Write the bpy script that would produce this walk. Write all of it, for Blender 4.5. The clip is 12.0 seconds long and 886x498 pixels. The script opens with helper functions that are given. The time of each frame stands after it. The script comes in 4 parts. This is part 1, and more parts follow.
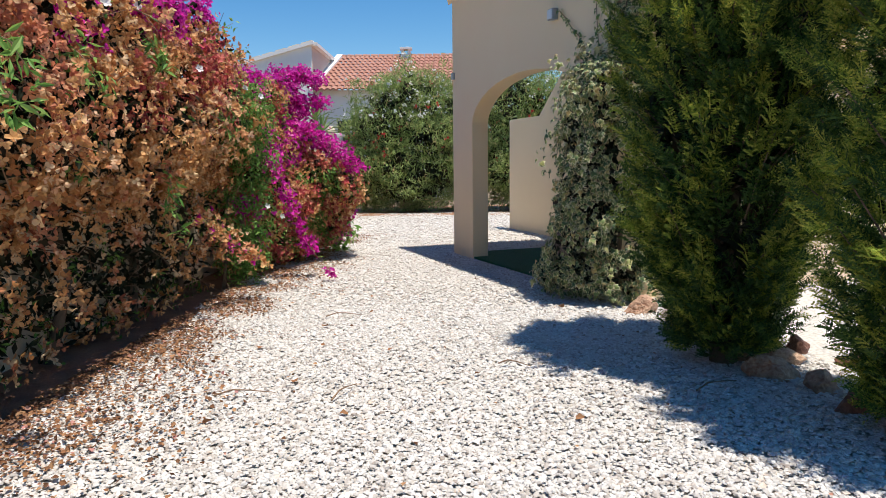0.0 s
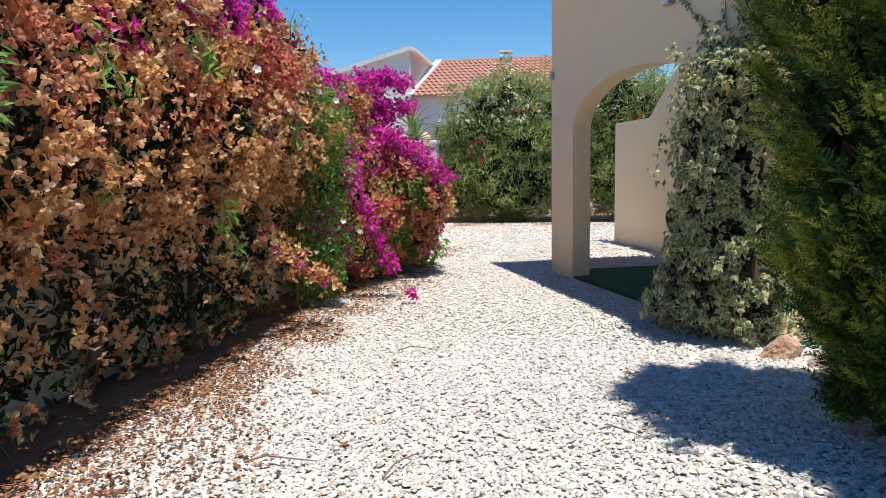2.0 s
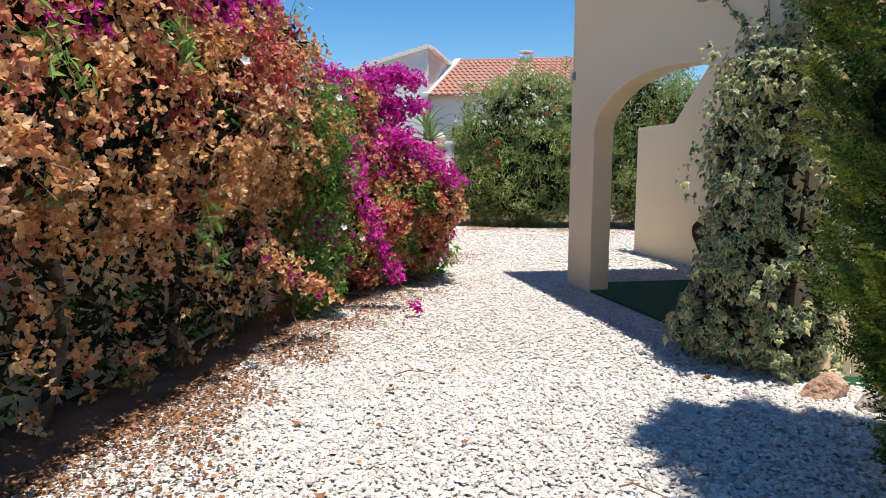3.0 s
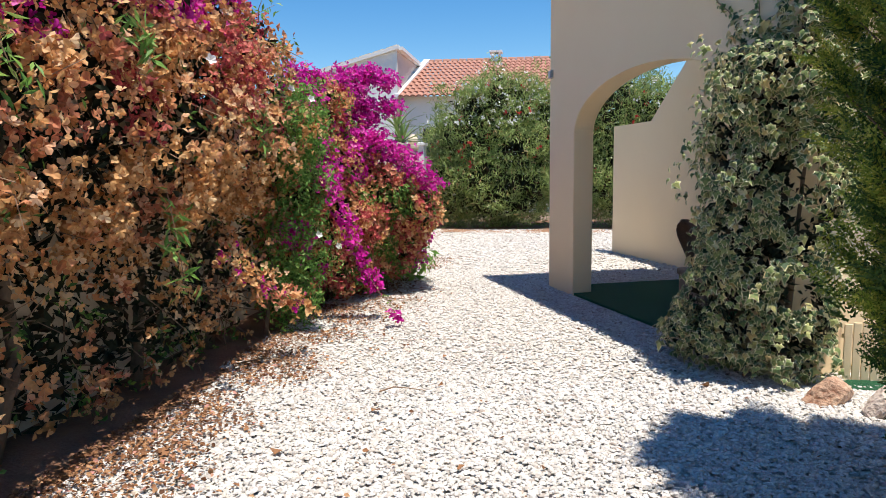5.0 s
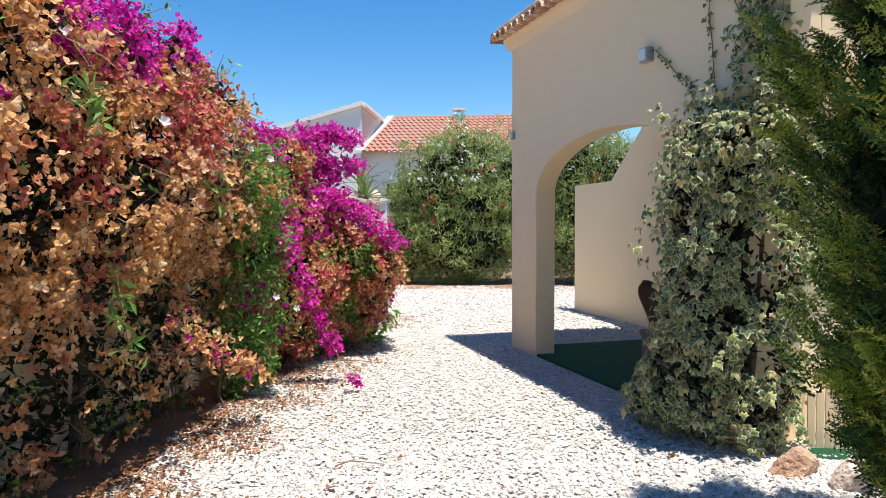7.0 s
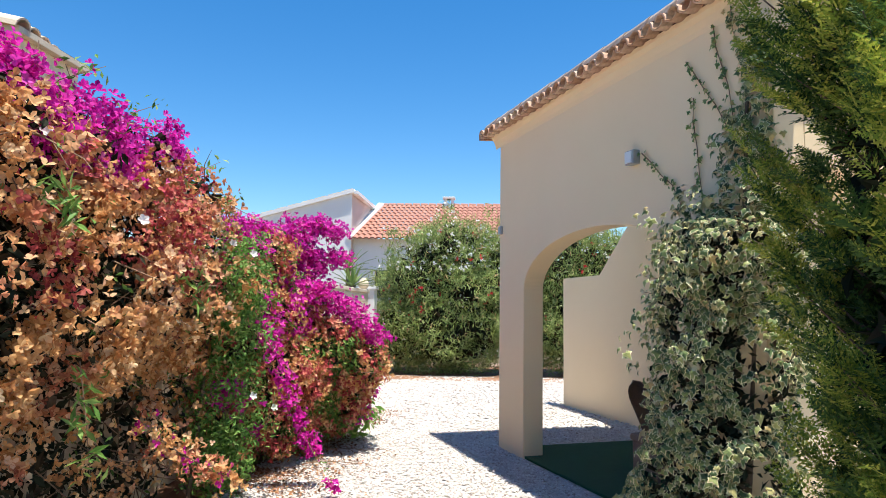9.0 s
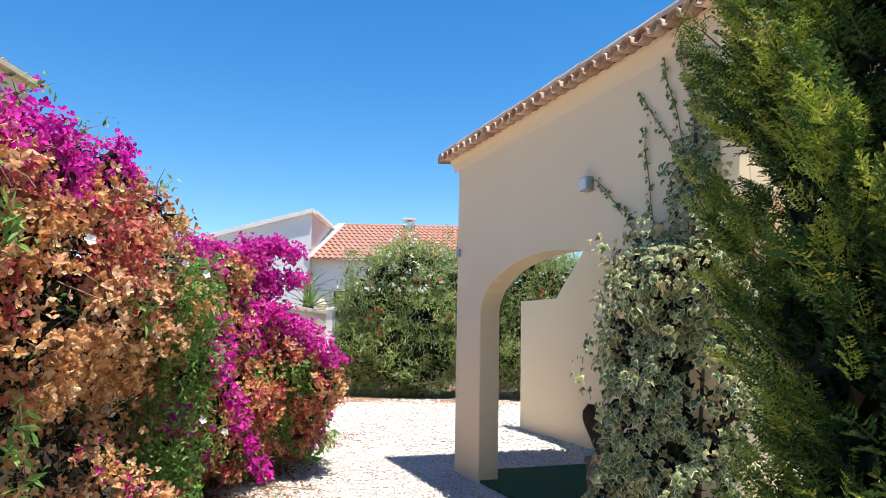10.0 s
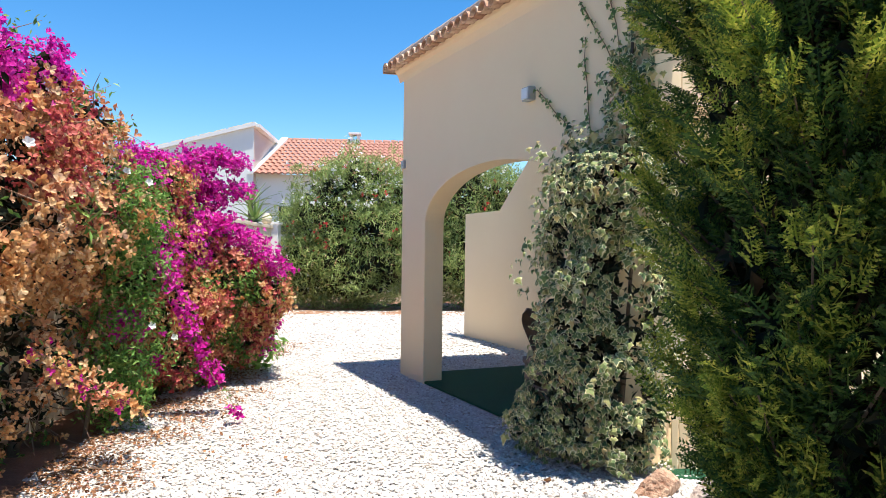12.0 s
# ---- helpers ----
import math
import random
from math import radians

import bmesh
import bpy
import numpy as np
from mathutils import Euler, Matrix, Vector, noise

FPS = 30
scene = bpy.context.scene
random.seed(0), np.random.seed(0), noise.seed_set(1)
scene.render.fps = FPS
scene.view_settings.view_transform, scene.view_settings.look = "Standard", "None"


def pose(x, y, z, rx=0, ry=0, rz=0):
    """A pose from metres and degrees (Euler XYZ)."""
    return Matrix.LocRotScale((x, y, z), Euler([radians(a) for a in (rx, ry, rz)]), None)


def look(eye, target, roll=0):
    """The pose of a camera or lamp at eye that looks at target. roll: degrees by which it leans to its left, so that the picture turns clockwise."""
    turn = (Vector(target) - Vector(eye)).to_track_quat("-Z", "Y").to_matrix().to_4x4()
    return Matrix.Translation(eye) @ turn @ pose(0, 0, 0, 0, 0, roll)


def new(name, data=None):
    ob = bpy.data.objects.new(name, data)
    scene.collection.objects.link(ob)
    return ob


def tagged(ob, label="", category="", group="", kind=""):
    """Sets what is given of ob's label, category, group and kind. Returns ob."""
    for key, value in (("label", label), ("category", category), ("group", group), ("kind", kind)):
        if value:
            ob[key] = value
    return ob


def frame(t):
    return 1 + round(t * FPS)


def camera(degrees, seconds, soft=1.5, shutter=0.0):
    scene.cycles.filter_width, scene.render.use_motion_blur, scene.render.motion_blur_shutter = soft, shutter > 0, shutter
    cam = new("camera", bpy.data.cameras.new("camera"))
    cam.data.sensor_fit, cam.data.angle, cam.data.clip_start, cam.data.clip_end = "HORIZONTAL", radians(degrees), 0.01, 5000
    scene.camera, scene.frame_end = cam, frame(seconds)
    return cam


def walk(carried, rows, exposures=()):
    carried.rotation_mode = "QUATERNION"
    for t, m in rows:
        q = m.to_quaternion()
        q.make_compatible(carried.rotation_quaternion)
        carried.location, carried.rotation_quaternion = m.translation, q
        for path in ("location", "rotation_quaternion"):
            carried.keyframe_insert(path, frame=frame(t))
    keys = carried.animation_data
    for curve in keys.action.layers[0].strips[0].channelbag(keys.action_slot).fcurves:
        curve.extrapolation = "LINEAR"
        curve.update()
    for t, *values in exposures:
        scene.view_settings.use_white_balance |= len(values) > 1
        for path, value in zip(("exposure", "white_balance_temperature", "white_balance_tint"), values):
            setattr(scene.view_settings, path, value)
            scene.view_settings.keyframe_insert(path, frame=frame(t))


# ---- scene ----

# ---------------------------------------------------------------- camera and walk
cam = camera(64.73, 12.0, soft=0.75)
ROWS = [
    (0.0, 0.051, 0.078, 1.357, 0.14, -6.97, -0.64),
    (0.5, 0.127, 0.282, 1.344, 3.12, -6.21, -0.94),
    (1.0, 0.215, 0.530, 1.325, 8.81, -7.18, 1.77),
    (1.5, 0.195, 0.771, 1.362, 8.78, -7.72, 1.61),
    (2.0, 0.126, 0.981, 1.397, 8.47, -6.39, -0.97),
    (2.5, 0.094, 1.220, 1.400, 10.06, -7.56, -0.64),
    (3.0, 0.123, 1.502, 1.443, 9.76, -6.40, 0.38),
    (3.5, 0.097, 1.644, 1.453, 8.39, -7.17, -0.05),
    (5.5, -0.025, 1.762, 1.458, 6.90, -6.09, -0.69),
    (6.0, -0.027, 1.760, 1.466, 4.74, -5.85, 0.10),
    (6.5, -0.009, 1.822, 1.504, 4.20, -3.78, -0.52),
    (7.0, -0.004, 1.875, 1.532, 4.33, -2.00, -0.16),
    (9.0, 0.019, 1.986, 1.650, 3.50, 4.91, 0.74),
    (9.5, 0.028, 1.977, 1.668, 2.77, 5.97, 1.04),
    (10.0, 0.055, 1.979, 1.667, 0.30, 6.68, 1.09),
    (10.5, 0.080, 1.967, 1.671, -1.97, 6.68, 0.70),
    (11.0, 0.088, 1.947, 1.648, -3.55, 6.13, 0.84),
    (11.5, 0.099, 1.907, 1.622, -3.61, 3.23, 0.58),
    (12.0, 0.074, 1.829, 1.578, -4.16, -0.01, 0.73),
]


def aim(x, y, z, yaw, pitch, roll):
    """The camera's pose at a place, turned to its left, tilted up and rolled, in degrees."""
    a, b = radians(yaw), radians(pitch)
    eye = Vector((x, y, z))
    return look(eye, eye + Vector((-math.sin(a) * math.cos(b), math.cos(a) * math.cos(b), math.sin(b))), roll)


walk(cam, [(t, aim(*row)) for t, *row in ROWS],
     exposures=[(0.0, 0.36), (1.5, 0.42), (3.5, 0.50), (5.5, 0.58), (7.0, 0.72), (9.0, 0.86), (10.5, 0.92), (12.0, 0.96)])

# ---------------------------------------------------------------- light
SUN_WAY = Vector((0.165, -0.155, 1.0)).normalized()
world = bpy.data.worlds.new("world")
scene.world = world
world.use_nodes = True
wn = world.node_tree.nodes
sky = wn.new("ShaderNodeTexSky")
sky.sky_type = "NISHITA"
sky.sun_disc = False
sky.sun_elevation = math.asin(SUN_WAY.z)
sky.sun_rotation = math.atan2(SUN_WAY.x, SUN_WAY.y)
sky.altitude = 0
sky.air_density, sky.dust_density, sky.ozone_density = 1.0, 0.0, 3.0
wn["Background"].inputs["Strength"].default_value = 0.115
deep = wn.new("ShaderNodeHueSaturation")
deep.inputs["Saturation"].default_value, deep.inputs["Value"].default_value = 1.36, 0.90
world.node_tree.links.new(sky.outputs["Color"], deep.inputs["Color"])
world.node_tree.links.new(deep.outputs["Color"], wn["Background"].inputs["Color"])
sun = new("sun", bpy.data.lights.new("sun", "SUN"))
sun.data.energy, sun.data.angle, sun.data.color = 4.8, radians(0.53), (1.0, 0.93, 0.83)
sun.matrix_world = Matrix.Translation((0, 0, 20)) @ SUN_WAY.to_track_quat("Z", "Y").to_matrix().to_4x4()

# ---------------------------------------------------------------- materials
def shader(name):
    m = bpy.data.materials.new(name)
    m.use_nodes = True
    nt = m.node_tree
    return m, nt, nt.nodes, nt.nodes["Principled BSDF"]


def ramp_node(nt, stops):
    r = nt.nodes.new("ShaderNodeValToRGB")
    els = r.color_ramp.elements
    while len(els) < len(stops):
        els.new(0.5)
    for e, (p, c) in zip(els, stops):
        e.position, e.color = p, (*c, 1)
    return r


def surface(name, c1, c2, rough=0.85, big=1.5, fine=40.0, bump=0.15, bump_dist=0.01, metal=0.0, fine_amount=0.35):
    """Two tones mixed by a broad and a fine noise, with a fine relief."""
    m, nt, nodes, bsdf = shader(name)
    co = nodes.new("ShaderNodeTexCoord")
    n1, n2 = nodes.new("ShaderNodeTexNoise"), nodes.new("ShaderNodeTexNoise")
    n1.inputs["Scale"].default_value, n1.inputs["Detail"].default_value = big, 5
    n2.inputs["Scale"].default_value, n2.inputs["Detail"].default_value = fine, 4
    mixv = nodes.new("ShaderNodeMath"); mixv.operation = "MULTIPLY_ADD"
    mixv.inputs[1].default_value = fine_amount
    add = nodes.new("ShaderNodeMath"); add.operation = "MULTIPLY"; add.inputs[1].default_value = 1 - fine_amount
    for n in (n1, n2):
        nt.links.new(co.outputs["Object"], n.inputs["Vector"])
    nt.links.new(n1.outputs["Fac"], add.inputs[0])
    nt.links.new(n2.outputs["Fac"], mixv.inputs[0]); nt.links.new(add.outputs[0], mixv.inputs[2])
    r = ramp_node(nt, [(0.32, c1), (0.68, c2)])
    nt.links.new(mixv.outputs[0], r.inputs["Fac"])
    nt.links.new(r.outputs["Color"], bsdf.inputs["Base Color"])
    b = nodes.new("ShaderNodeBump")
    b.inputs["Strength"].default_value, b.inputs["Distance"].default_value = bump, bump_dist
    nt.links.new(n2.outputs["Fac"], b.inputs["Height"]); nt.links.new(b.outputs["Normal"], bsdf.inputs["Normal"])
    bsdf.inputs["Roughness"].default_value, bsdf.inputs["Metallic"].default_value = rough, metal
    return m


def foliage(name, stops, rough=0.55, through_light=0.32, spec=0.3, patch=None):
    """Leaves that differ from one to the next, and let some light through. patch: a second set of tones in broad patches."""
    m, nt, nodes, bsdf = shader(name)
    geo = nodes.new("ShaderNodeNewGeometry")
    r = ramp_node(nt, stops)
    nt.links.new(geo.outputs["Random Per Island"], r.inputs["Fac"])
    colour = r.outputs["Color"]
    if patch:
        co, n1 = nodes.new("ShaderNodeTexCoord"), nodes.new("ShaderNodeTexNoise")
        n1.inputs["Scale"].default_value, n1.inputs["Detail"].default_value = 2.2, 2
        nt.links.new(co.outputs["Object"], n1.inputs["Vector"])
        r2 = ramp_node(nt, patch)
        nt.links.new(geo.outputs["Random Per Island"], r2.inputs["Fac"])
        k = ramp_node(nt, [(0.50, (0, 0, 0)), (0.62, (1, 1, 1))])
        nt.links.new(n1.outputs["Fac"], k.inputs["Fac"])
        mix = nodes.new("ShaderNodeMix"); mix.data_type = "RGBA"
        nt.links.new(k.outputs["Color"], mix.inputs["Factor"])
        nt.links.new(colour, mix.inputs["A"]); nt.links.new(r2.outputs["Color"], mix.inputs["B"])
        colour = mix.outputs["Result"]
    nt.links.new(colour, bsdf.inputs["Base Color"])
    bsdf.inputs["Roughness"].default_value = rough
    bsdf.inputs["Specular IOR Level"].default_value = spec
    tr = nodes.new("ShaderNodeBsdfTranslucent")
    nt.links.new(colour, tr.inputs["Color"])
    ms = nodes.new("ShaderNodeMixShader"); ms.inputs["Fac"].default_value = through_light
    nt.links.new(bsdf.outputs["BSDF"], ms.inputs[1]); nt.links.new(tr.outputs["BSDF"], ms.inputs[2])
    nt.links.new(ms.outputs["Shader"], nodes["Material Output"].inputs["Surface"])
    return m


def pebble_material():
    m, nt, nodes, bsdf = shader("white_pebble")
    geo = nodes.new("ShaderNodeNewGeometry")
    r = ramp_node(nt, [(0.0, (0.34, 0.29, 0.25)), (0.06, (0.46, 0.42, 0.38)), (0.3, (0.56, 0.535, 0.50)), (0.7, (0.645, 0.62, 0.59)), (0.96, (0.73, 0.715, 0.69)), (1.0, (0.62, 0.50, 0.40))])
    nt.links.new(geo.outputs["Random Per Island"], r.inputs["Fac"])
    co, n = nodes.new("ShaderNodeTexCoord"), nodes.new("ShaderNodeTexNoise")
    n.inputs["Scale"].default_value, n.inputs["Detail"].default_value = 90, 4
    nt.links.new(co.outputs["Object"], n.inputs["Vector"])
    k = ramp_node(nt, [(0.3, (0.82, 0.80, 0.78)), (0.6, (1, 1, 1))])
    nt.links.new(n.outputs["Fac"], k.inputs["Fac"])
    mix = nodes.new("ShaderNodeMix"); mix.data_type = "RGBA"; mix.blend_type = "MULTIPLY"; mix.inputs["Factor"].default_value = 1
    nt.links.new(r.outputs["Color"], mix.inputs["A"]); nt.links.new(k.outputs["Color"], mix.inputs["B"])
    nt.links.new(mix.outputs["Result"], bsdf.inputs["Base Color"])
    bsdf.inputs["Roughness"].default_value = 0.75
    return m


def gravel_bed_material():
    m, nt, nodes, bsdf = shader("gravel_bed")
    co, v = nodes.new("ShaderNodeTexCoord"), nodes.new("ShaderNodeTexVoronoi")
    v.inputs["Scale"].default_value = 32
    nt.links.new(co.outputs["Object"], v.inputs["Vector"])
    r = ramp_node(nt, [(0.0, (0.60, 0.57, 0.53)), (0.5, (0.56, 0.53, 0.49)), (0.75, (0.46, 0.43, 0.39))])
    nt.links.new(v.outputs["Distance"], r.inputs["Fac"])
    nt.links.new(r.outputs["Color"], bsdf.inputs["Base Color"])
    b = nodes.new("ShaderNodeBump"); b.invert = True
    b.inputs["Strength"].default_value, b.inputs["Distance"].default_value = 0.9, 0.012
    nt.links.new(v.outputs["Distance"], b.inputs["Height"]); nt.links.new(b.outputs["Normal"], bsdf.inputs["Normal"])
    bsdf.inputs["Roughness"].default_value = 0.85
    return m


def tile_material(name, tones):
    m, nt, nodes, bsdf = shader(name)
    info = nodes.new("ShaderNodeObjectInfo")
    r = ramp_node(nt, tones)
    nt.links.new(info.outputs["Random"], r.inputs["Fac"])
    co, n = nodes.new("ShaderNodeTexCoord"), nodes.new("ShaderNodeTexNoise")
    n.inputs["Scale"].default_value, n.inputs["Detail"].default_value = 18, 5
    nt.links.new(co.outputs["Object"], n.inputs["Vector"])
    k = ramp_node(nt, [(0.30, (0.68, 0.65, 0.62)), (0.55, (1, 1, 1))])
    nt.links.new(n.outputs["Fac"], k.inputs["Fac"])
    mix = nodes.new("ShaderNodeMix"); mix.data_type = "RGBA"; mix.blend_type = "MULTIPLY"; mix.inputs["Factor"].default_value = 1
    nt.links.new(r.outputs["Color"], mix.inputs["A"]); nt.links.new(k.outputs["Color"], mix.inputs["B"])
    nt.links.new(mix.outputs["Result"], bsdf.inputs["Base Color"])
    b = nodes.new("ShaderNodeBump"); b.inputs["Strength"].default_value, b.inputs["Distance"].default_value = 0.3, 0.004
    nt.links.new(n.outputs["Fac"], b.inputs["Height"]); nt.links.new(b.outputs["Normal"], bsdf.inputs["Normal"])
    bsdf.inputs["Roughness"].default_value = 0.85
    return m


M_STUCCO = surface("cream_stucco", (0.82, 0.65, 0.41), (0.87, 0.70, 0.46), 0.9, 0.7, 120, 0.25, 0.004, fine_amount=0.3)
M_WHITE = surface("white_render", (0.74, 0.74, 0.74), (0.82, 0.82, 0.81), 0.9, 0.8, 60, 0.2, 0.004)
# the white house's shaded side, its shade put into a pinkish tone
M_SHADEDPINK = surface("pale_pink_render", (0.60, 0.50, 0.44), (0.68, 0.57, 0.50), 0.9, 0.8, 60, 0.2, 0.004)
M_BLOCK = surface("cream_block", (0.55, 0.46, 0.33), (0.68, 0.58, 0.44), 0.9, 3, 50, 0.4, 0.006)
M_SOIL = surface("dry_soil", (0.15, 0.075, 0.045), (0.30, 0.165, 0.10), 0.95, 4, 60, 0.6, 0.02)
M_EARTH = surface("earth", (0.20, 0.14, 0.09), (0.32, 0.24, 0.16), 0.95, 0.4, 30, 0.5, 0.02)
M_MULCH = surface("bark_mulch", (0.22, 0.11, 0.06), (0.38, 0.21, 0.12), 0.95, 5, 70, 0.9, 0.03, fine_amount=0.6)
M_TURF = surface("artificial_turf", (0.005, 0.075, 0.028), (0.012, 0.115, 0.045), 0.95, 6, 260, 0.9, 0.02, fine_amount=0.6)
M_BARK = surface("bark", (0.10, 0.07, 0.05), (0.22, 0.16, 0.11), 0.95, 6, 60, 0.7, 0.01)
M_TWIG = surface("twig", (0.16, 0.10, 0.06), (0.30, 0.20, 0.13), 0.9, 8, 60, 0.4, 0.004)
M_STEM = surface("green_stem", (0.10, 0.15, 0.04), (0.20, 0.20, 0.08), 0.7, 8, 60, 0.2, 0.002)
M_WICKER = surface("brown_wicker", (0.15, 0.10, 0.075), (0.27, 0.19, 0.145), 0.6, 6, 90, 0.8, 0.01, fine_amount=0.6)
M_METAL = surface("grey_metal", (0.30, 0.31, 0.32), (0.38, 0.39, 0.40), 0.4, 5, 80, 0.1, 0.002, metal=0.4)
M_LAMPGLASS = surface("frosted_lamp_face", (0.62, 0.66, 0.68), (0.70, 0.73, 0.75), 0.35, 5, 60, 0.05, 0.002)
M_RUST = surface("rusty_rock", (0.26, 0.10, 0.05), (0.62, 0.45, 0.32), 0.85, 7, 45, 0.7, 0.03, fine_amount=0.45)
M_PALEROCK = surface("pale_rock", (0.42, 0.32, 0.27), (0.70, 0.62, 0.55), 0.85, 6, 45, 0.7, 0.03, fine_amount=0.45)
M_REDROCK = surface("red_brown_rock", (0.15, 0.06, 0.04), (0.34, 0.17, 0.12), 0.85, 6, 45, 0.7, 0.03, fine_amount=0.45)
M_TILE = tile_material("weathered_tile", [(0.0, (0.42, 0.23, 0.145)), (0.5, (0.56, 0.36, 0.24)), (1.0, (0.68, 0.50, 0.37))])
# dark brown that paints the shade in the hollows under the eave tiles
M_HOLLOWSHADE = surface("dark_clay", (0.13, 0.07, 0.045), (0.20, 0.115, 0.075), 0.9, 6, 50, 0.4, 0.006)
M_CAP = tile_material("grey_weathered_tile", [(0.0, (0.24, 0.19, 0.165)), (0.5, (0.33, 0.27, 0.23)), (1.0, (0.44, 0.36, 0.30))])
M_REDTILE = surface("red_roof_tile", (0.30, 0.13, 0.09), (0.46, 0.24, 0.175), 0.85, 4, 30, 0.4, 0.006, fine_amount=0.5)
M_DARKGLASS = surface("dark_window", (0.03, 0.035, 0.04), (0.05, 0.055, 0.06), 0.15, 2, 20, 0.0, 0.001)
M_PEBBLE, M_GRAVEL = pebble_material(), gravel_bed_material()
M_TAN = foliage("dried_bract", [(0.0, (0.46, 0.20, 0.075)), (0.3, (0.68, 0.37, 0.15)), (0.75, (0.80, 0.51, 0.25)), (1.0, (0.86, 0.66, 0.42))], 0.7, 0.45, 0.15,
                patch=[(0.0, (0.40, 0.12, 0.08)), (0.4, (0.64, 0.26, 0.15)), (0.8, (0.76, 0.40, 0.25)), (1.0, (0.82, 0.55, 0.38))])
M_MAGENTA = foliage("magenta_bract", [(0.0, (0.42, 0.010, 0.22)), (0.5, (0.66, 0.022, 0.40)), (0.9, (0.80, 0.07, 0.52)), (1.0, (0.84, 0.24, 0.56))], 0.6, 0.4, 0.15)
M_CRIMSON = foliage("fading_bract", [(0.0, (0.32, 0.04, 0.06)), (0.5, (0.54, 0.11, 0.11)), (1.0, (0.70, 0.28, 0.20))], 0.65, 0.35, 0.15)
M_LEAF = foliage("green_leaf", [(0.0, (0.05, 0.12, 0.022)), (0.5, (0.10, 0.22, 0.04)), (0.85, (0.17, 0.32, 0.06)), (1.0, (0.28, 0.36, 0.08))])
M_BRIGHTLEAF = foliage("bright_leaf", [(0.0, (0.11, 0.25, 0.05)), (0.5, (0.20, 0.38, 0.08)), (1.0, (0.34, 0.50, 0.14))], 0.5, 0.4)
# near-black tones stand in for deep shade inside hedges, ivy, shrubs and trees
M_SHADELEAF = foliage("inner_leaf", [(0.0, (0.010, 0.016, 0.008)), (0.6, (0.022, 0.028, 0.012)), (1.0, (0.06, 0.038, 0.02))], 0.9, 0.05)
M_PETAL = foliage("white_petal", [(0.0, (0.78, 0.76, 0.80)), (1.0, (0.86, 0.86, 0.84))], 0.5, 0.35)
M_REDPETAL = foliage("red_petal", [(0.0, (0.55, 0.03, 0.03)), (1.0, (0.75, 0.10, 0.10))], 0.5, 0.35)
M_CYP_DARK = foliage("cypress_inner", [(0.0, (0.020, 0.055, 0.014)), (0.6, (0.06, 0.125, 0.024)), (1.0, (0.13, 0.20, 0.036))], 0.6, 0.3)
M_CYP_GOLD = foliage("cypress_tip", [(0.0, (0.13, 0.21, 0.03)), (0.5, (0.28, 0.36, 0.045)), (1.0, (0.52, 0.50, 0.09))], 0.6, 0.32)
M_IVYDARK = foliage("ivy_blade", [(0.0, (0.05, 0.09, 0.04)), (0.35, (0.12, 0.18, 0.07)), (0.7, (0.22, 0.28, 0.10)), (0.88, (0.36, 0.39, 0.15)), (1.0, (0.48, 0.36, 0.16))], 0.55, 0.18, 0.25)
M_IVYRIM = foliage("ivy_margin", [(0.0, (0.56, 0.52, 0.26)), (0.4, (0.78, 0.73, 0.44)), (0.88, (0.86, 0.83, 0.58)), (1.0, (0.62, 0.42, 0.22))], 0.55, 0.25, 0.25)
M_OLEANDER = foliage("oleander_leaf", [(0.0, (0.10, 0.17, 0.045)), (0.45, (0.28, 0.36, 0.10)), (0.85, (0.38, 0.47, 0.17)), (0.93, (0.42, 0.49, 0.19)), (1.0, (0.52, 0.32, 0.17))], 0.5, 0.3, 0.4)
M_DRYLEAF = foliage("dry_leaf", [(0.0, (0.09, 0.04, 0.02)), (0.5, (0.24, 0.11, 0.05)), (0.9, (0.42, 0.24, 0.12)), (1.0, (0.45, 0.22, 0.20))], 0.8, 0.1)
M_AGAVE = foliage("agave_leaf", [(0.0, (0.12, 0.20, 0.06)), (1.0, (0.28, 0.36, 0.12))], 0.5, 0.1)

# ---------------------------------------------------------------- mesh helpers
RNG = np.random.default_rng(7)


def base(name, m=None, label="", category="", group="", kind=""):
    e = new(name)
    e.empty_display_size = 0.2
    if m is not None:
        e.matrix_basis = m
    return tagged(e, label, category, group, kind)


def obj_from(name, me, material, parent=None, label=""):
    o = new(name, me)
    if material is not None and not me.materials:
        me.materials.append(material)
    if parent is not None:
        o.parent = parent
    if label:
        o["label"] = label
    return o


def part(name, bm, material, parent=None, label="", smooth=False):
    me = bpy.data.meshes.new(name)
    bmesh.ops.recalc_face_normals(bm, faces=bm.faces)
    bm.to_mesh(me)
    bm.free()
    if smooth:
        me.polygons.foreach_set("use_smooth", [True] * len(me.polygons))
    return obj_from(name, me, material, parent, label)


def box(bm, x0, x1, y0, y1, z0, z1, bevel=0.0):
    got = bmesh.ops.create_cube(bm, size=1.0)["verts"]
    for v in got:
        v.co = Vector(((x0 + x1) / 2 + v.co.x * (x1 - x0), (y0 + y1) / 2 + v.co.y * (y1 - y0), (z0 + z1) / 2 + v.co.z * (z1 - z0)))
    if bevel:
        edges = {e for v in got for e in v.link_edges}
        bmesh.ops.bevel(bm, geom=list(edges), offset=bevel, segments=2, affect="EDGES", profile=0.5)
    return bm


def box_part(name, dims, material, parent=None, label="", bevel=0.006):
    return part(name, box(bmesh.new(), *dims, bevel), material, parent, label)


